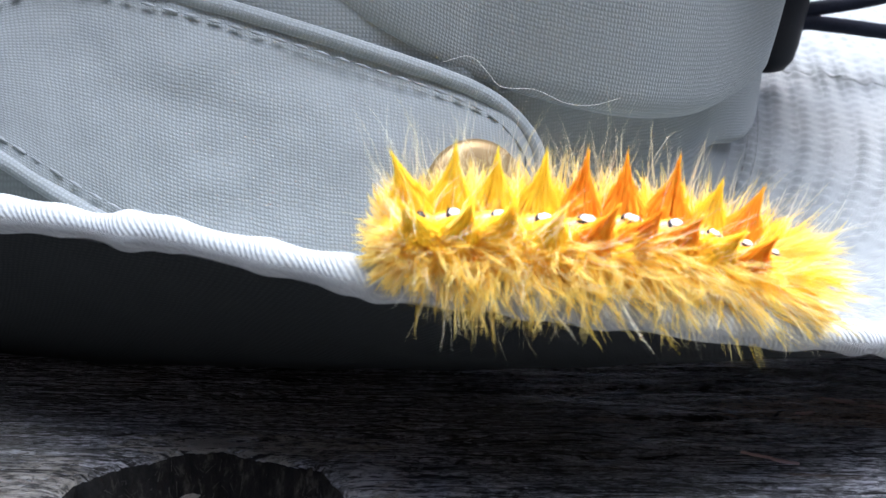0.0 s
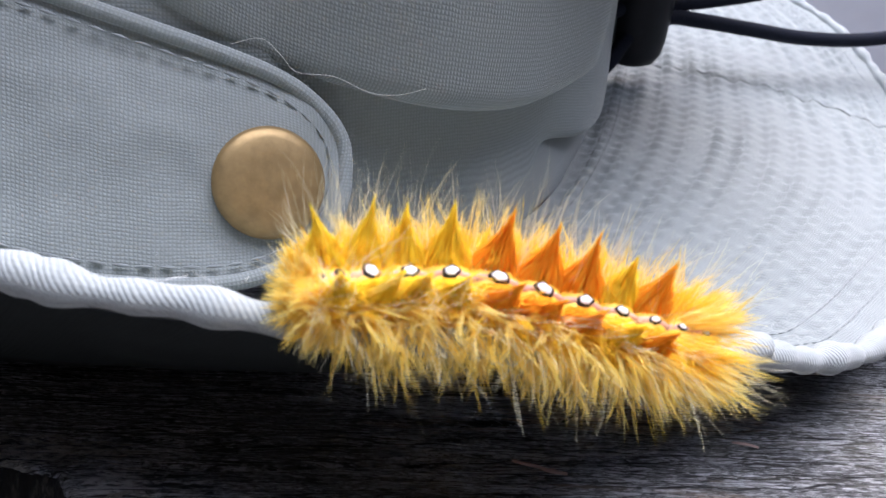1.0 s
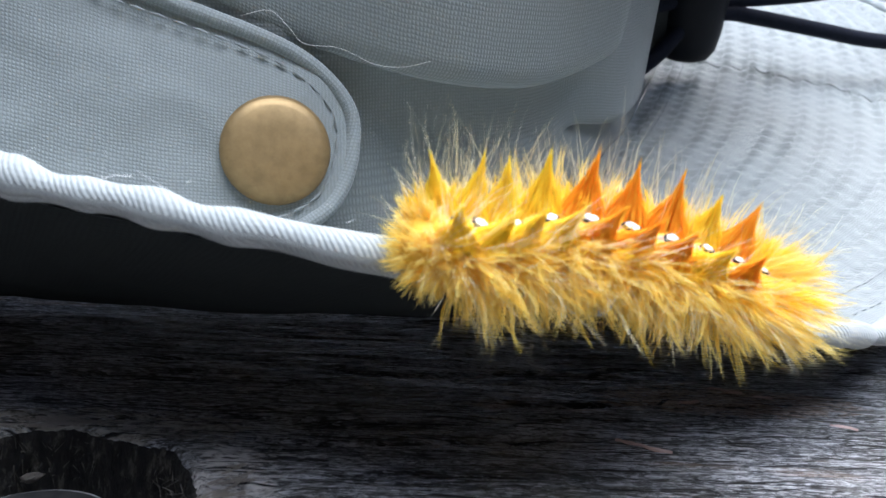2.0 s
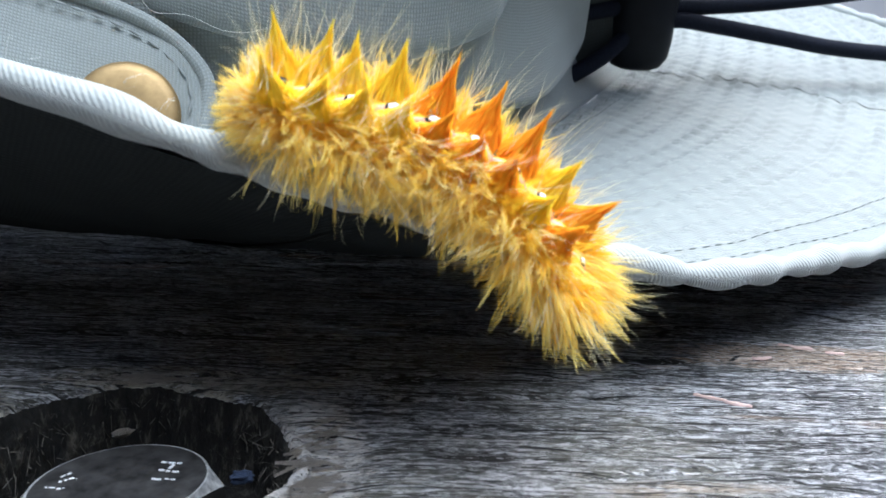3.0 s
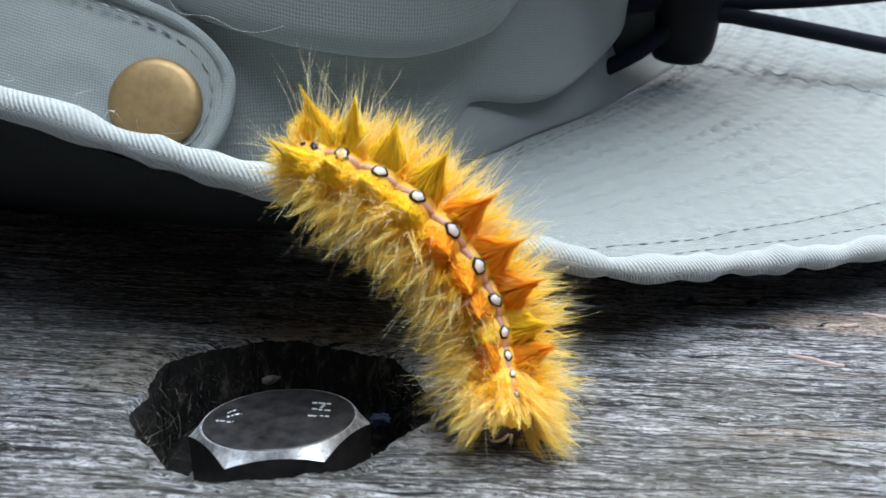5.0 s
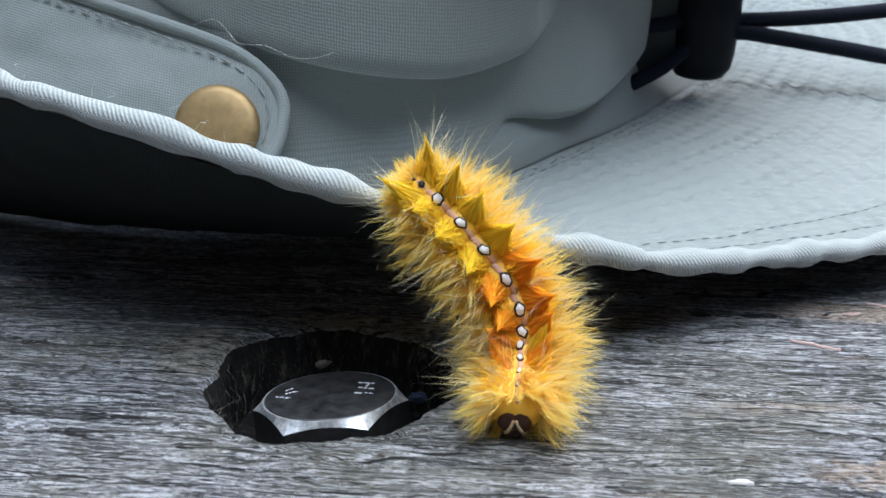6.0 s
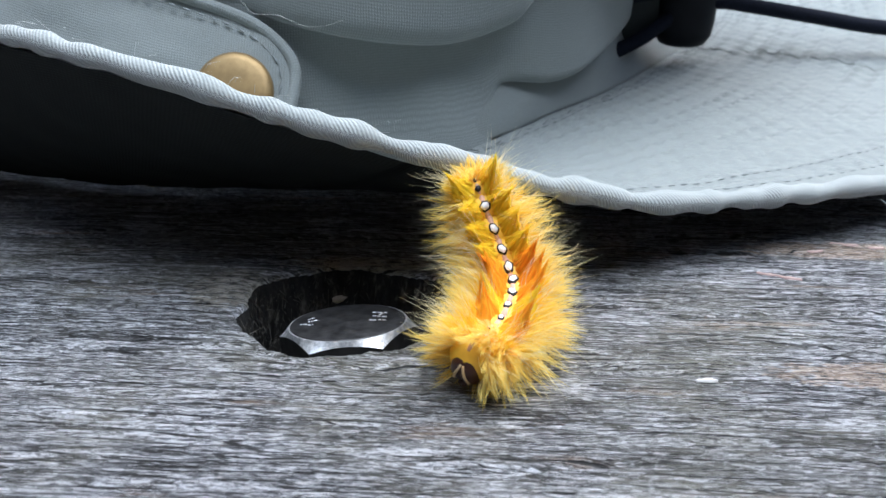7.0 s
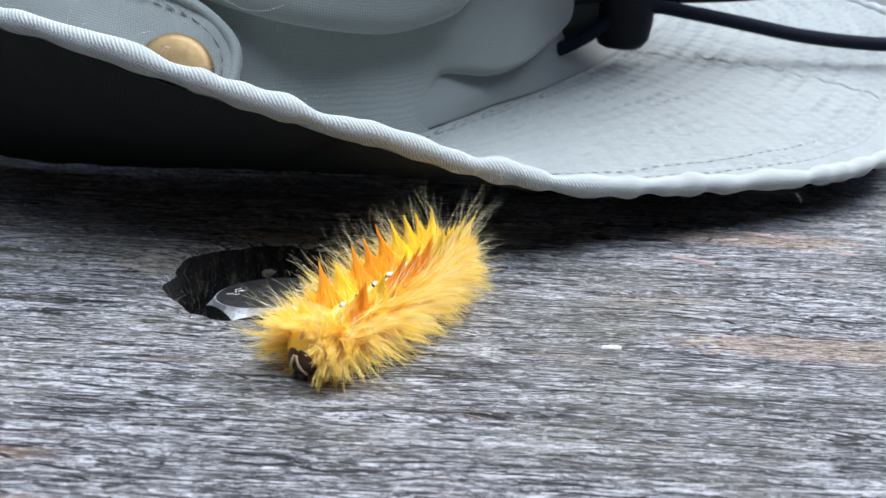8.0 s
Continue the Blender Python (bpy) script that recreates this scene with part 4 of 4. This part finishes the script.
# ---- the caterpillar ----
SPINES = [
    (0, [(46.3, 0.9, 21.3), (40.4, 0.5, 22.7), (34.4, -0.3, 24.0), (28.3, -1.5, 24.2), (22.3, -2.4, 24.8), (16.3, -3.6, 25.2)], (-0.00, -0.47, 0.88), (-0.00, -0.42, 0.91)),
    (0.5, [(53.0, 0.7, 21.7), (47.0, 0.5, 22.8), (41.0, 0.0, 24.2), (35.2, -0.5, 24.4), (29.6, -2.3, 24.4), (24.2, -4.3, 25.0)], (-0.00, -0.43, 0.90), (-0.01, -0.39, 0.92)),
    (1, [(60.1, 0.7, 17.9), (54.2, 0.3, 18.9), (48.4, -0.2, 20.2), (42.4, -0.5, 21.5), (36.5, -1.7, 21.8), (31.3, -4.4, 22.4)], (0.07, -0.65, 0.76), (-0.01, -0.52, 0.86)),
    (1.2, [(62.6, 1.2, 16.6), (56.8, 0.4, 18.0), (50.9, -0.4, 19.7), (45.0, -1.6, 20.4), (39.0, -2.4, 21.2), (33.1, -3.3, 21.6)], (0.07, -0.66, 0.74), (-0.01, -0.54, 0.84)),
    (2.3, [(51.5, 1.5, 19.0), (45.6, 1.6, 20.6), (39.7, 1.5, 22.2), (33.8, 0.9, 23.1), (28.5, -1.3, 23.6), (23.7, -4.0, 24.8)], (0.17, -0.44, 0.88), (-0.00, -0.37, 0.93)),
    (2.5, [(47.0, 1.5, 18.1), (41.3, 1.5, 20.4), (35.6, 1.1, 22.4), (29.6, 0.2, 23.3), (23.9, -1.3, 24.8), (18.4, -3.1, 26.1)], (0.32, -0.44, 0.84), (-0.01, -0.37, 0.93)),
    (3, [(34.1, 0.5, 13.9), (31.6, 1.1, 17.9), (28.5, 2.0, 21.2), (24.6, 2.8, 23.7), (20.1, 2.6, 25.3), (15.5, 1.4, 26.3), (10.9, 0.6, 27.9)], (0.75, -0.51, 0.42), (0.03, -0.38, 0.92)),
    (3.5, [(26.3, 1.2, 14.8), (23.2, 2.0, 19.0), (19.9, 2.8, 22.8), (15.4, 2.6, 25.3), (10.5, 2.1, 27.2), (5.4, 2.4, 28.7), (0.3, 3.4, 29.6)], (0.75, -0.52, 0.40), (0.05, -0.49, 0.87)),
    (4, [(17.2, -1.1, 8.6), (16.2, 0.1, 13.8), (14.1, 0.9, 18.4), (10.0, 1.0, 21.4), (5.1, 0.8, 23.6), (-0.0, 1.6, 24.9), (-5.2, 2.4, 26.2)], (0.69, -0.66, 0.30), (0.11, -0.50, 0.86)),
    (4.5, [(18.5, -3.3, 4.7), (17.6, -1.8, 10.0), (15.6, -0.9, 14.7), (12.2, 0.1, 17.9), (7.9, 1.3, 20.3), (3.1, 1.9, 21.8), (-2.2, 1.8, 22.6)], (0.59, -0.76, 0.27), (0.12, -0.53, 0.84)),
    (5, [(19.5, -7.0, 2.6), (18.8, -2.6, 5.1), (17.7, -0.7, 9.4), (15.1, -0.3, 13.7), (11.4, -0.0, 17.3), (6.9, 1.0, 19.6), (1.9, 2.3, 20.8)], (0.31, -0.91, 0.29), (0.09, -0.65, 0.75)),
    (5.2, [(19.1, -7.8, 2.5), (18.4, -3.2, 4.7), (17.3, -1.0, 8.7), (14.9, -0.7, 13.1), (11.5, -0.5, 16.7), (7.2, 0.7, 19.2), (2.6, 2.4, 20.7)], (0.37, -0.90, 0.22), (0.05, -0.69, 0.72)),
    (6.3, [(18.5, -13.4, 2.6), (19.4, -8.1, 3.5), (19.8, -4.0, 5.2), (18.0, -1.6, 9.4), (14.2, -0.4, 14.1), (9.7, 1.6, 18.1)], (-0.20, -0.76, 0.62), (-0.08, -0.79, 0.60)),
    (6.5, [(16.4, -16.5, 2.9), (18.3, -11.4, 3.8), (19.1, -7.4, 4.7), (18.6, -4.2, 6.8), (16.8, -1.7, 9.7), (13.6, 0.0, 13.1), (9.9, 1.8, 16.4)], (-0.07, -0.54, 0.84), (-0.09, -0.79, 0.61)),
    (7, [(14.6, -19.3, 3.3), (17.1, -14.6, 3.3), (18.3, -9.7, 3.6), (18.6, -5.6, 4.3), (17.7, -2.3, 6.5), (16.1, 0.3, 10.1), (14.3, 2.5, 14.3)], (0.02, -0.34, 0.94), (-0.05, -0.86, 0.51)),
    (7.5, [(11.9, -20.7, 2.6), (15.0, -16.1, 2.6), (16.9, -10.6, 2.7), (17.7, -4.8, 3.6), (17.7, 0.8, 5.5), (18.4, 6.3, 7.7)], (0.14, -0.09, 0.99), (-0.06, -0.38, 0.92)),
    (8, [(8.4, -24.8, 2.6), (11.2, -20.1, 2.6), (13.8, -14.8, 2.6), (16.1, -8.9, 2.6), (18.3, -2.7, 2.6), (20.4, 3.0, 2.6)], (0.00, 0.00, 1.00), (-0.00, -0.00, 1.00)),
]
SEGMENTS = 12
LENGTH = 0.0295
# where the rings' middles lie along the body, 0 at the head: short behind the head, long further back
SHARES = (0.04, 0.105, 0.18, 0.27, 0.365, 0.465, 0.57, 0.675, 0.775, 0.875, 0.95, 0.985)
TUFT = 0.0052


def fur(name, rng, clumps, per, width, mat, parent, label, spread=0.00026, gather=0.00018, sway=0.11):
    """Hair in pointed locks: each clump is (root, tip), and its hairs leave a small wart and gather at the tip."""
    R = np.array([c[0] for c in clumps])
    T = np.array([c[1] for c in clumps])
    n = len(R)
    ln = np.linalg.norm(T - R, axis=1, keepdims=True)
    curl = np.clip(rng.normal(size=(n, 3)), -1.4, 1.4) * ln * sway
    pick = np.repeat(np.arange(n), per)
    m = len(pick)
    share = rng.uniform(0.62, 1.0, (m, 1))
    root = R[pick] + rng.normal(size=(m, 3)) * spread
    tip = R[pick] + (T - R)[pick] * share + rng.normal(size=(m, 3)) * gather * (1.6 - share)
    bend = (root + tip) / 2 + curl[pick] + rng.normal(size=(m, 3)) * gather * 0.8
    return strand_mesh(name, rng, root, bend, tip, width, mat, parent, label)


def build_tuft(rng, seg, i, sgn, fat, orange):
    """A flame of hair beside the back's middle line: broad at its foot, drawn to one point."""
    n = 380
    tall = TUFT * rng.uniform(0.92, 1.08) * (0.9 if i in (2, 3) else 1.0)
    lean = (-0.05 if i < 10 else -0.50) + rng.normal() * 0.08
    axis = unit(np.array((lean, sgn * 0.36, 1.0)))
    foot = np.array((0.0, sgn * 0.0015, fat * 0.74))
    ang, rr = rng.uniform(0, 2 * math.pi, n), np.sqrt(rng.uniform(0, 1, n))
    q = np.stack([0.00180 * rr * np.cos(ang), 0.00125 * rr * np.sin(ang), rng.normal(size=n) * 0.0001], 1)
    top = (1.0 - 0.78 * rr) * rng.uniform(0.88, 1.0, n)
    root = foot + q
    tip = foot + axis * (tall * top)[:, None] + q * (0.80 * (1 - top))[:, None] + rng.normal(size=(n, 3)) * 0.00006
    bend = (root + tip) / 2 + q * 0.10
    name = "pointed orange hair tuft" if orange else "pointed yellow hair tuft"
    return strand_mesh("tuft", rng, root, bend, tip, 0.000092, ORANGE if orange else YELLOW, seg, name)


def build_segment(root, i, rng):
    """One body ring: local x runs towards the head, z is the back."""
    ends = (0.0, *[(p + q) / 2 for p, q in zip(SHARES, SHARES[1:])], 1.0)
    step = LENGTH * (ends[i + 1] - ends[i])
    u = i / (SEGMENTS - 1)
    fat = 0.0027 * (0.80 + 0.35 * math.sin(math.pi * min(1, max(0.05, u * 0.9 + 0.08))))
    bm = bmesh.new()
    bmesh.ops.create_uvsphere(bm, u_segments=24, v_segments=16, radius=1.0, matrix=Matrix.Diagonal((max(step * 0.80, 0.0019), fat, fat * 0.92, 1)))
    seg = part("body_ring", bm, SKIN, root, "yellow body ring with dense hair")
    orange = i in (2, 4, 5, 6)
    wide = max(0.75, step / 0.0031)
    ahead = ((1.1, 0.65, 0.35)[i] if i < 3 else 0) - ((0.35, 0.6)[i - 10] if i > 9 else 0)

    def wart(b, sg, x):
        return np.array((x, sg * math.cos(b) * fat * 0.92, math.sin(b) * fat * 0.86))

    # each flank carries warts, and pointed locks of hair spread from each of them
    locks, wisps, cover = [], [], []
    for sg in (-1, 1):
        for b in (-0.95, -0.62, -0.30, 0.02, 0.34, 0.62):
            for _ in range(max(2, round((8.5 if i > 1 else 6) * wide))):
                bb, x = b + rng.normal() * 0.12, rng.uniform(-0.5, 0.5) * step
                n = np.array((0.0, sg * math.cos(bb), math.sin(bb)))
                d = unit(n + rng.normal(size=3) * np.array((0.34, 0.20, 0.20)) + np.array((ahead, 0, -0.10)))
                p = wart(bb, sg, x)
                locks.append((p, p + d * (0.0056 if i < 10 else 0.0031) * (0.68 if b < -0.5 else 1.0) * rng.uniform(0.62, 1.05)))
        for _ in range(round(26 * wide)):
            bb = rng.uniform(-0.40, 0.9)
            n = np.array((0.0, sg * math.cos(bb), math.sin(bb)))
            d = unit(n + rng.normal(size=3) * 0.30 + np.array((ahead, 0, 0)))
            p = wart(bb, sg, rng.uniform(-0.5, 0.5) * step)
            wisps.append((p, p + d * (0.0080 if i < 10 else 0.0054) * (0.68 if bb < 0.05 else 1.0) * rng.uniform(0.7, 1.05)))
        for _ in range(round(9 * wide)):
            bb = rng.uniform(0.45, 1.15)
            n = np.array((0.0, sg * math.cos(bb), math.sin(bb)))
            d = unit(n + rng.normal(size=3) * 0.28 + np.array((ahead * 0.6, 0, 0)))
            p = wart(bb, sg, rng.uniform(-0.5, 0.5) * step)
            cover.append((p, p + d * 0.0030 * rng.uniform(0.7, 1.1)))
    fur("side_hair", rng, locks, 8, 0.000036, PALE, seg, "golden hair in pointed locks")
    fur("long_hair", rng, wisps, 2, 0.000019, STRAW, seg, "long fine straw-pale hair", 0.00012, 0.00035, 0.14)
    fur("back_hair", rng, cover, 22, 0.000038, GOLD, seg, "short golden hair of the back", 0.00045, 0.00030)
    # long wisps that stand up between the tufts
    up = []
    for _ in range(6 if i < 8 else 11):
        sg, lean = rng.choice([-1, 1]), rng.normal() * 0.30 + ahead * 0.5
        p = np.array((rng.uniform(-0.6, 0.6) * step, sg * rng.uniform(0.3, 0.8) * fat, fat * 0.7))
        up.append((p, p + unit(np.array((lean, sg * rng.uniform(0.2, 0.9), 1.0))) * (0.0060 if i < 4 else 0.0090) * rng.uniform(0.75, 1.05)))
    fur("fine_hair", rng, up, 3, 0.000018, STRAW, seg, "wispy pale hair on the back", 0.00020, 0.00045, 0.13)
    if i < 2:
        hang = []
        for _ in range(56):
            a = rng.uniform(-0.3, math.pi + 0.3)
            d = unit(np.array((rng.uniform(0.6, 2.1), math.cos(a), math.sin(a) * 0.75)) + rng.normal(size=3) * 0.16)
            p = np.array((rng.uniform(-0.3, 0.4) * step, math.cos(a) * fat * 0.9, math.sin(a) * fat * 0.85))
            hang.append((p, p + d * 0.0048 * rng.uniform(0.7, 1.05)))
        fur("collar_hair", rng, hang, 12, 0.000034, PALE, seg, "pale hair that hangs over the head")
    if i == SEGMENTS - 1:
        rear = []
        for _ in range(64):
            a, r = rng.uniform(0, 2 * math.pi), math.sqrt(rng.uniform(0, 1))
            d = unit(np.array((-rng.uniform(0.4, 1.2), r * math.cos(a), r * math.sin(a) + 0.15)) + rng.normal(size=3) * 0.16)
            p = np.array((-0.0012 * math.sqrt(1.01 - r * r), r * math.cos(a) * fat, r * math.sin(a) * fat * 0.9))
            rear.append((p, p + d * 0.0023 * rng.uniform(0.7, 1.05)))
        fur("tail_hair", rng, rear, 13, 0.000036, PALE, seg, "hair that spreads from the tail end")
    if 2 <= i <= 10:
        for sgn in (-1, 1):
            build_tuft(rng, seg, i, sgn, fat, orange)
    # stubby legs under the body: jointed ones behind the head, fleshy ones further back
    if i < 3 or 5 <= i <= 8:
        for sgn in (-1, 1):
            bm = bmesh.new()
            r1, r2, ln = (0.00042, 0.00012, 0.0015) if i < 3 else (0.00075, 0.00055, 0.0014)
            bmesh.ops.create_cone(bm, cap_ends=True, segments=12, radius1=r2, radius2=r1, depth=ln)
            bmesh.ops.bevel(bm, geom=bm.edges[:], offset=r2 * 0.4, segments=2, affect="EDGES")
            part("leg", bm, LEG, seg, "small reddish leg" if i < 3 else "stubby fleshy leg").matrix_local = pose(0, sgn * fat * 0.55, -fat * 0.95, sgn * 22, 0, 0)
    bm = bmesh.new()
    bmesh.ops.create_uvsphere(bm, u_segments=14, v_segments=8, radius=1.0, matrix=Matrix.Translation((0, 0, fat * 0.45)) @ Matrix.Diagonal((step * 0.75, 0.00062, fat * 0.50, 1)))
    part("back_stripe", bm, STRIPE, seg, "purple-brown stripe along the back")
    # white spot with a black rim on the back, a plain dark one near the tail
    size = (0.42, 0.50, 0.62, 0.74, 0.90, 1.0, 1.0, 0.92, 0.92, 1.0, 0.55, 0.30)[i]
    skew = rng.uniform(0, 0.5)
    for nm, r, h, m, lab in (("spot_rim", 0.00056 * size, 0.0, DARK, "black rim of a spot"), ("back_spot", 0.00041 * size, 0.00007, WHITE, "white diamond spot")):
        if nm == "back_spot" and i > 9:
            continue
        bm = bmesh.new()
        ring = []
        for k, q in enumerate(np.linspace(0, 2 * math.pi, 28, endpoint=False)):
            f = r * (1 + 0.13 * math.sin(2 * q + skew * 9) + 0.07 * math.sin(5 * q + skew * 20))
            ring.append(bm.verts.new((1.18 * f * abs(math.cos(q)) ** 1.15 * math.copysign(1, math.cos(q)), f * abs(math.sin(q)) ** 1.15 * math.copysign(1, math.sin(q)), h)))
        base = [bm.verts.new((v.co.x * 1.1, v.co.y * 1.1, -0.0005)) for v in ring]
        bm.faces.new(ring)
        for k in range(28):
            bm.faces.new((base[k], base[(k + 1) % 28], ring[(k + 1) % 28], ring[k]))
        part(nm, bm, m, seg, lab).matrix_local = pose(0, 0, fat * 0.97)
    return seg


def build_caterpillar():
    rng = np.random.default_rng(11)
    root = tagged(new("caterpillar"), "hairy yellow caterpillar with orange tufts and white spots", "caterpillar")
    rings = [build_segment(root, i, rng) for i in range(SEGMENTS)]
    # the head: two domed halves with a pale forked mark between them
    bm = bmesh.new()
    for sgn in (-1, 1):
        bmesh.ops.create_uvsphere(bm, u_segments=24, v_segments=16, radius=1.0, matrix=pose(0, sgn * 0.00042, 0, sgn * 6) @ Matrix.Diagonal((0.00130, 0.00118, 0.00155, 1)))
    head = part("head", bm, HEADM, root, "shiny dark red-brown head with a pale forked mark")
    for sgn in (-1, 1):
        rows = [(0.00075, sgn * 0.00012, 0.00130), (0.00112, sgn * 0.00032, 0.00085), (0.00128, sgn * 0.00058, 0.00025), (0.00115, sgn * 0.00080, -0.00050)]
        P = spline(rows, 14)
        tube("pale_mark", P, np.linspace(0.00012, 0.00017, 14), MARK, head, 8, "pale tan stripe of the face")
    bm = bmesh.new()
    bmesh.ops.create_uvsphere(bm, u_segments=14, v_segments=8, radius=1.0, matrix=Matrix.Translation((0.00095, 0, -0.00110)) @ Matrix.Diagonal((0.00050, 0.00050, 0.00040, 1)))
    part("mouth", bm, HEADM, head, "dark mouthparts")
    return root, rings, head


def spine_pose(points, up_head, up_tail, share):
    """The pose of a ring at a share of the body, 0 at the head."""
    P = spline(points, 61) * MM
    k = share * 60
    i = min(59, max(0, int(k)))
    p = P[i] + (P[min(60, i + 1)] - P[i]) * (k - i)
    if share < 0:
        p = P[0] + (P[1] - P[0]) * k
    if share > 1:
        p = P[60] + (P[60] - P[59]) * (k - 60)
    t = P[max(0, i - 3)] - P[min(60, i + 4)]
    x = Vector(t).normalized()
    s = min(1, max(0, share))
    up = (Vector(up_head) * (1 - s) + Vector(up_tail) * s).normalized()
    y = up.cross(x).normalized()
    z = x.cross(y)
    m = Matrix((x, y, z)).transposed().to_4x4()
    m.translation = Vector(p)
    return m


TIMBER = build_timber()
BOLT = build_bolt()
HAT, BRIM_LEFT = build_hat()
LOCK = build_cord_lock()
CATERPILLAR, RINGS, HEAD = build_caterpillar()

ground_bm = bmesh.new()
bmesh.ops.create_grid(ground_bm, x_segments=4, y_segments=4, size=60)
ground = part("ground", ground_bm, GROUND, None)
ground.location.z = -0.0702
# south, west and east walls are added out of view to block light
for name, w, d, x, y, height in (("sky_block_south", 2.6, 0.1, 0.35, -1.0, 1.3), ("sky_block_west", 0.1, 2.8, -0.9, 0.45, 1.4), ("sky_block_east", 0.1, 2.8, 1.6, 0.45, 1.4), ("wall_north", 2.6, 0.1, 0.35, 1.9, 1.4)):
    bm = bmesh.new()
    bmesh.ops.create_cube(bm, size=1.0, matrix=pose(x, y, (height - 0.75) / 2) @ Matrix.Diagonal((w, d, height + 0.75, 1)))
    tagged(part(name, bm, PLASTER if name == "wall_north" else SHADE_WALL, None, smooth=False), "plain pale plaster wall" if name == "wall_north" else "unseen dark wall added to block low sky light", "wall", kind="structure")
tagged(ground, "dull brown bare ground", "ground", kind="structure")

# seconds; shift in millimetres; turn about the upright and the cross axis; flex of the raised brim
HAT_ROWS = [
    (0, 49.7, 2.6, -1.6, 16.4, 8.8, -6.6),
    (1.2, 49.7, 2.6, -1.6, 16.4, 8.8, -6.6),
    (2.3, 31.4, 1.2, 0.7, 8.4, 6.9, -3.1),
    (2.5, 25.6, 0.6, 1.0, 7.7, 4.4, -1.9),
    (3.0, 13.4, 2.3, 1.7, 4.0, 0.6, 1.6),
    (3.5, 2.8, 4.0, 3.4, 1.0, -2.1, 2.3),
    (4.0, -2.3, 2.5, 0.9, -0.9, -0.7, -0.5),
    (4.5, -0.5, 1.0, -0.4, -1.0, 1.8, -2.5),
    (5.0, -1.7, 3.8, -1.0, -2.8, 1.8, -1.7),
    (5.2, -1.5, 3.2, -0.8, -2.4, 1.6, -1.5),
    (6.3, 0, 0, 0, 0, 0, 0),
    (8, 0, 0, 0, 0, 0, 0),
]


def hat_pose(x, y, z, yaw, pitch):
    return pose(x * MM, y * MM, z * MM) @ pose(0, 0.030, 0, 0, 0, yaw) @ pose(0, -0.020, 0.010, pitch) @ pose(0, -0.010, -0.010)


# how far the cords' free ends stand up, in degrees
CORD_LIFT = {0: 5.5, 1.2: 5.5, 2.3: 3.2, 2.5: 3.0, 3.0: 2.4, 3.5: 2.2, 4.0: 2.0, 4.5: 2.2, 5.0: 1.6, 5.2: 1.5, 6.3: 0.8, 8: 0.6}


def motions():
    walk(HAT, [(t, hat_pose(x, y, z, yaw, pitch)) for t, x, y, z, yaw, pitch, flex in HAT_ROWS])
    walk(BRIM_LEFT, [(t, pose(*HINGE) @ pose(0, 0, 0, 0, flex, 0) @ pose(*[-v for v in HINGE])) for t, x, y, z, yaw, pitch, flex in HAT_ROWS])
    grip = pose(0.0545, 0.098, 0.028)
    walk(LOCK, [(t, hat_pose(x, y, z, yaw, pitch) @ grip @ pose(0, 0, 0, 0, -CORD_LIFT[t], 0) @ grip.inverted()) for t, x, y, z, yaw, pitch, flex in HAT_ROWS])
    for i, ring in enumerate(RINGS):
        walk(ring, [(t, spine_pose(p, a, b, SHARES[i])) for t, p, a, b in SPINES])
    walk(HEAD, [(t, spine_pose(p, a, b, 0.012) @ pose(0.0, 0, -0.0007, 0, 30, 0)) for t, p, a, b in SPINES])


motions()
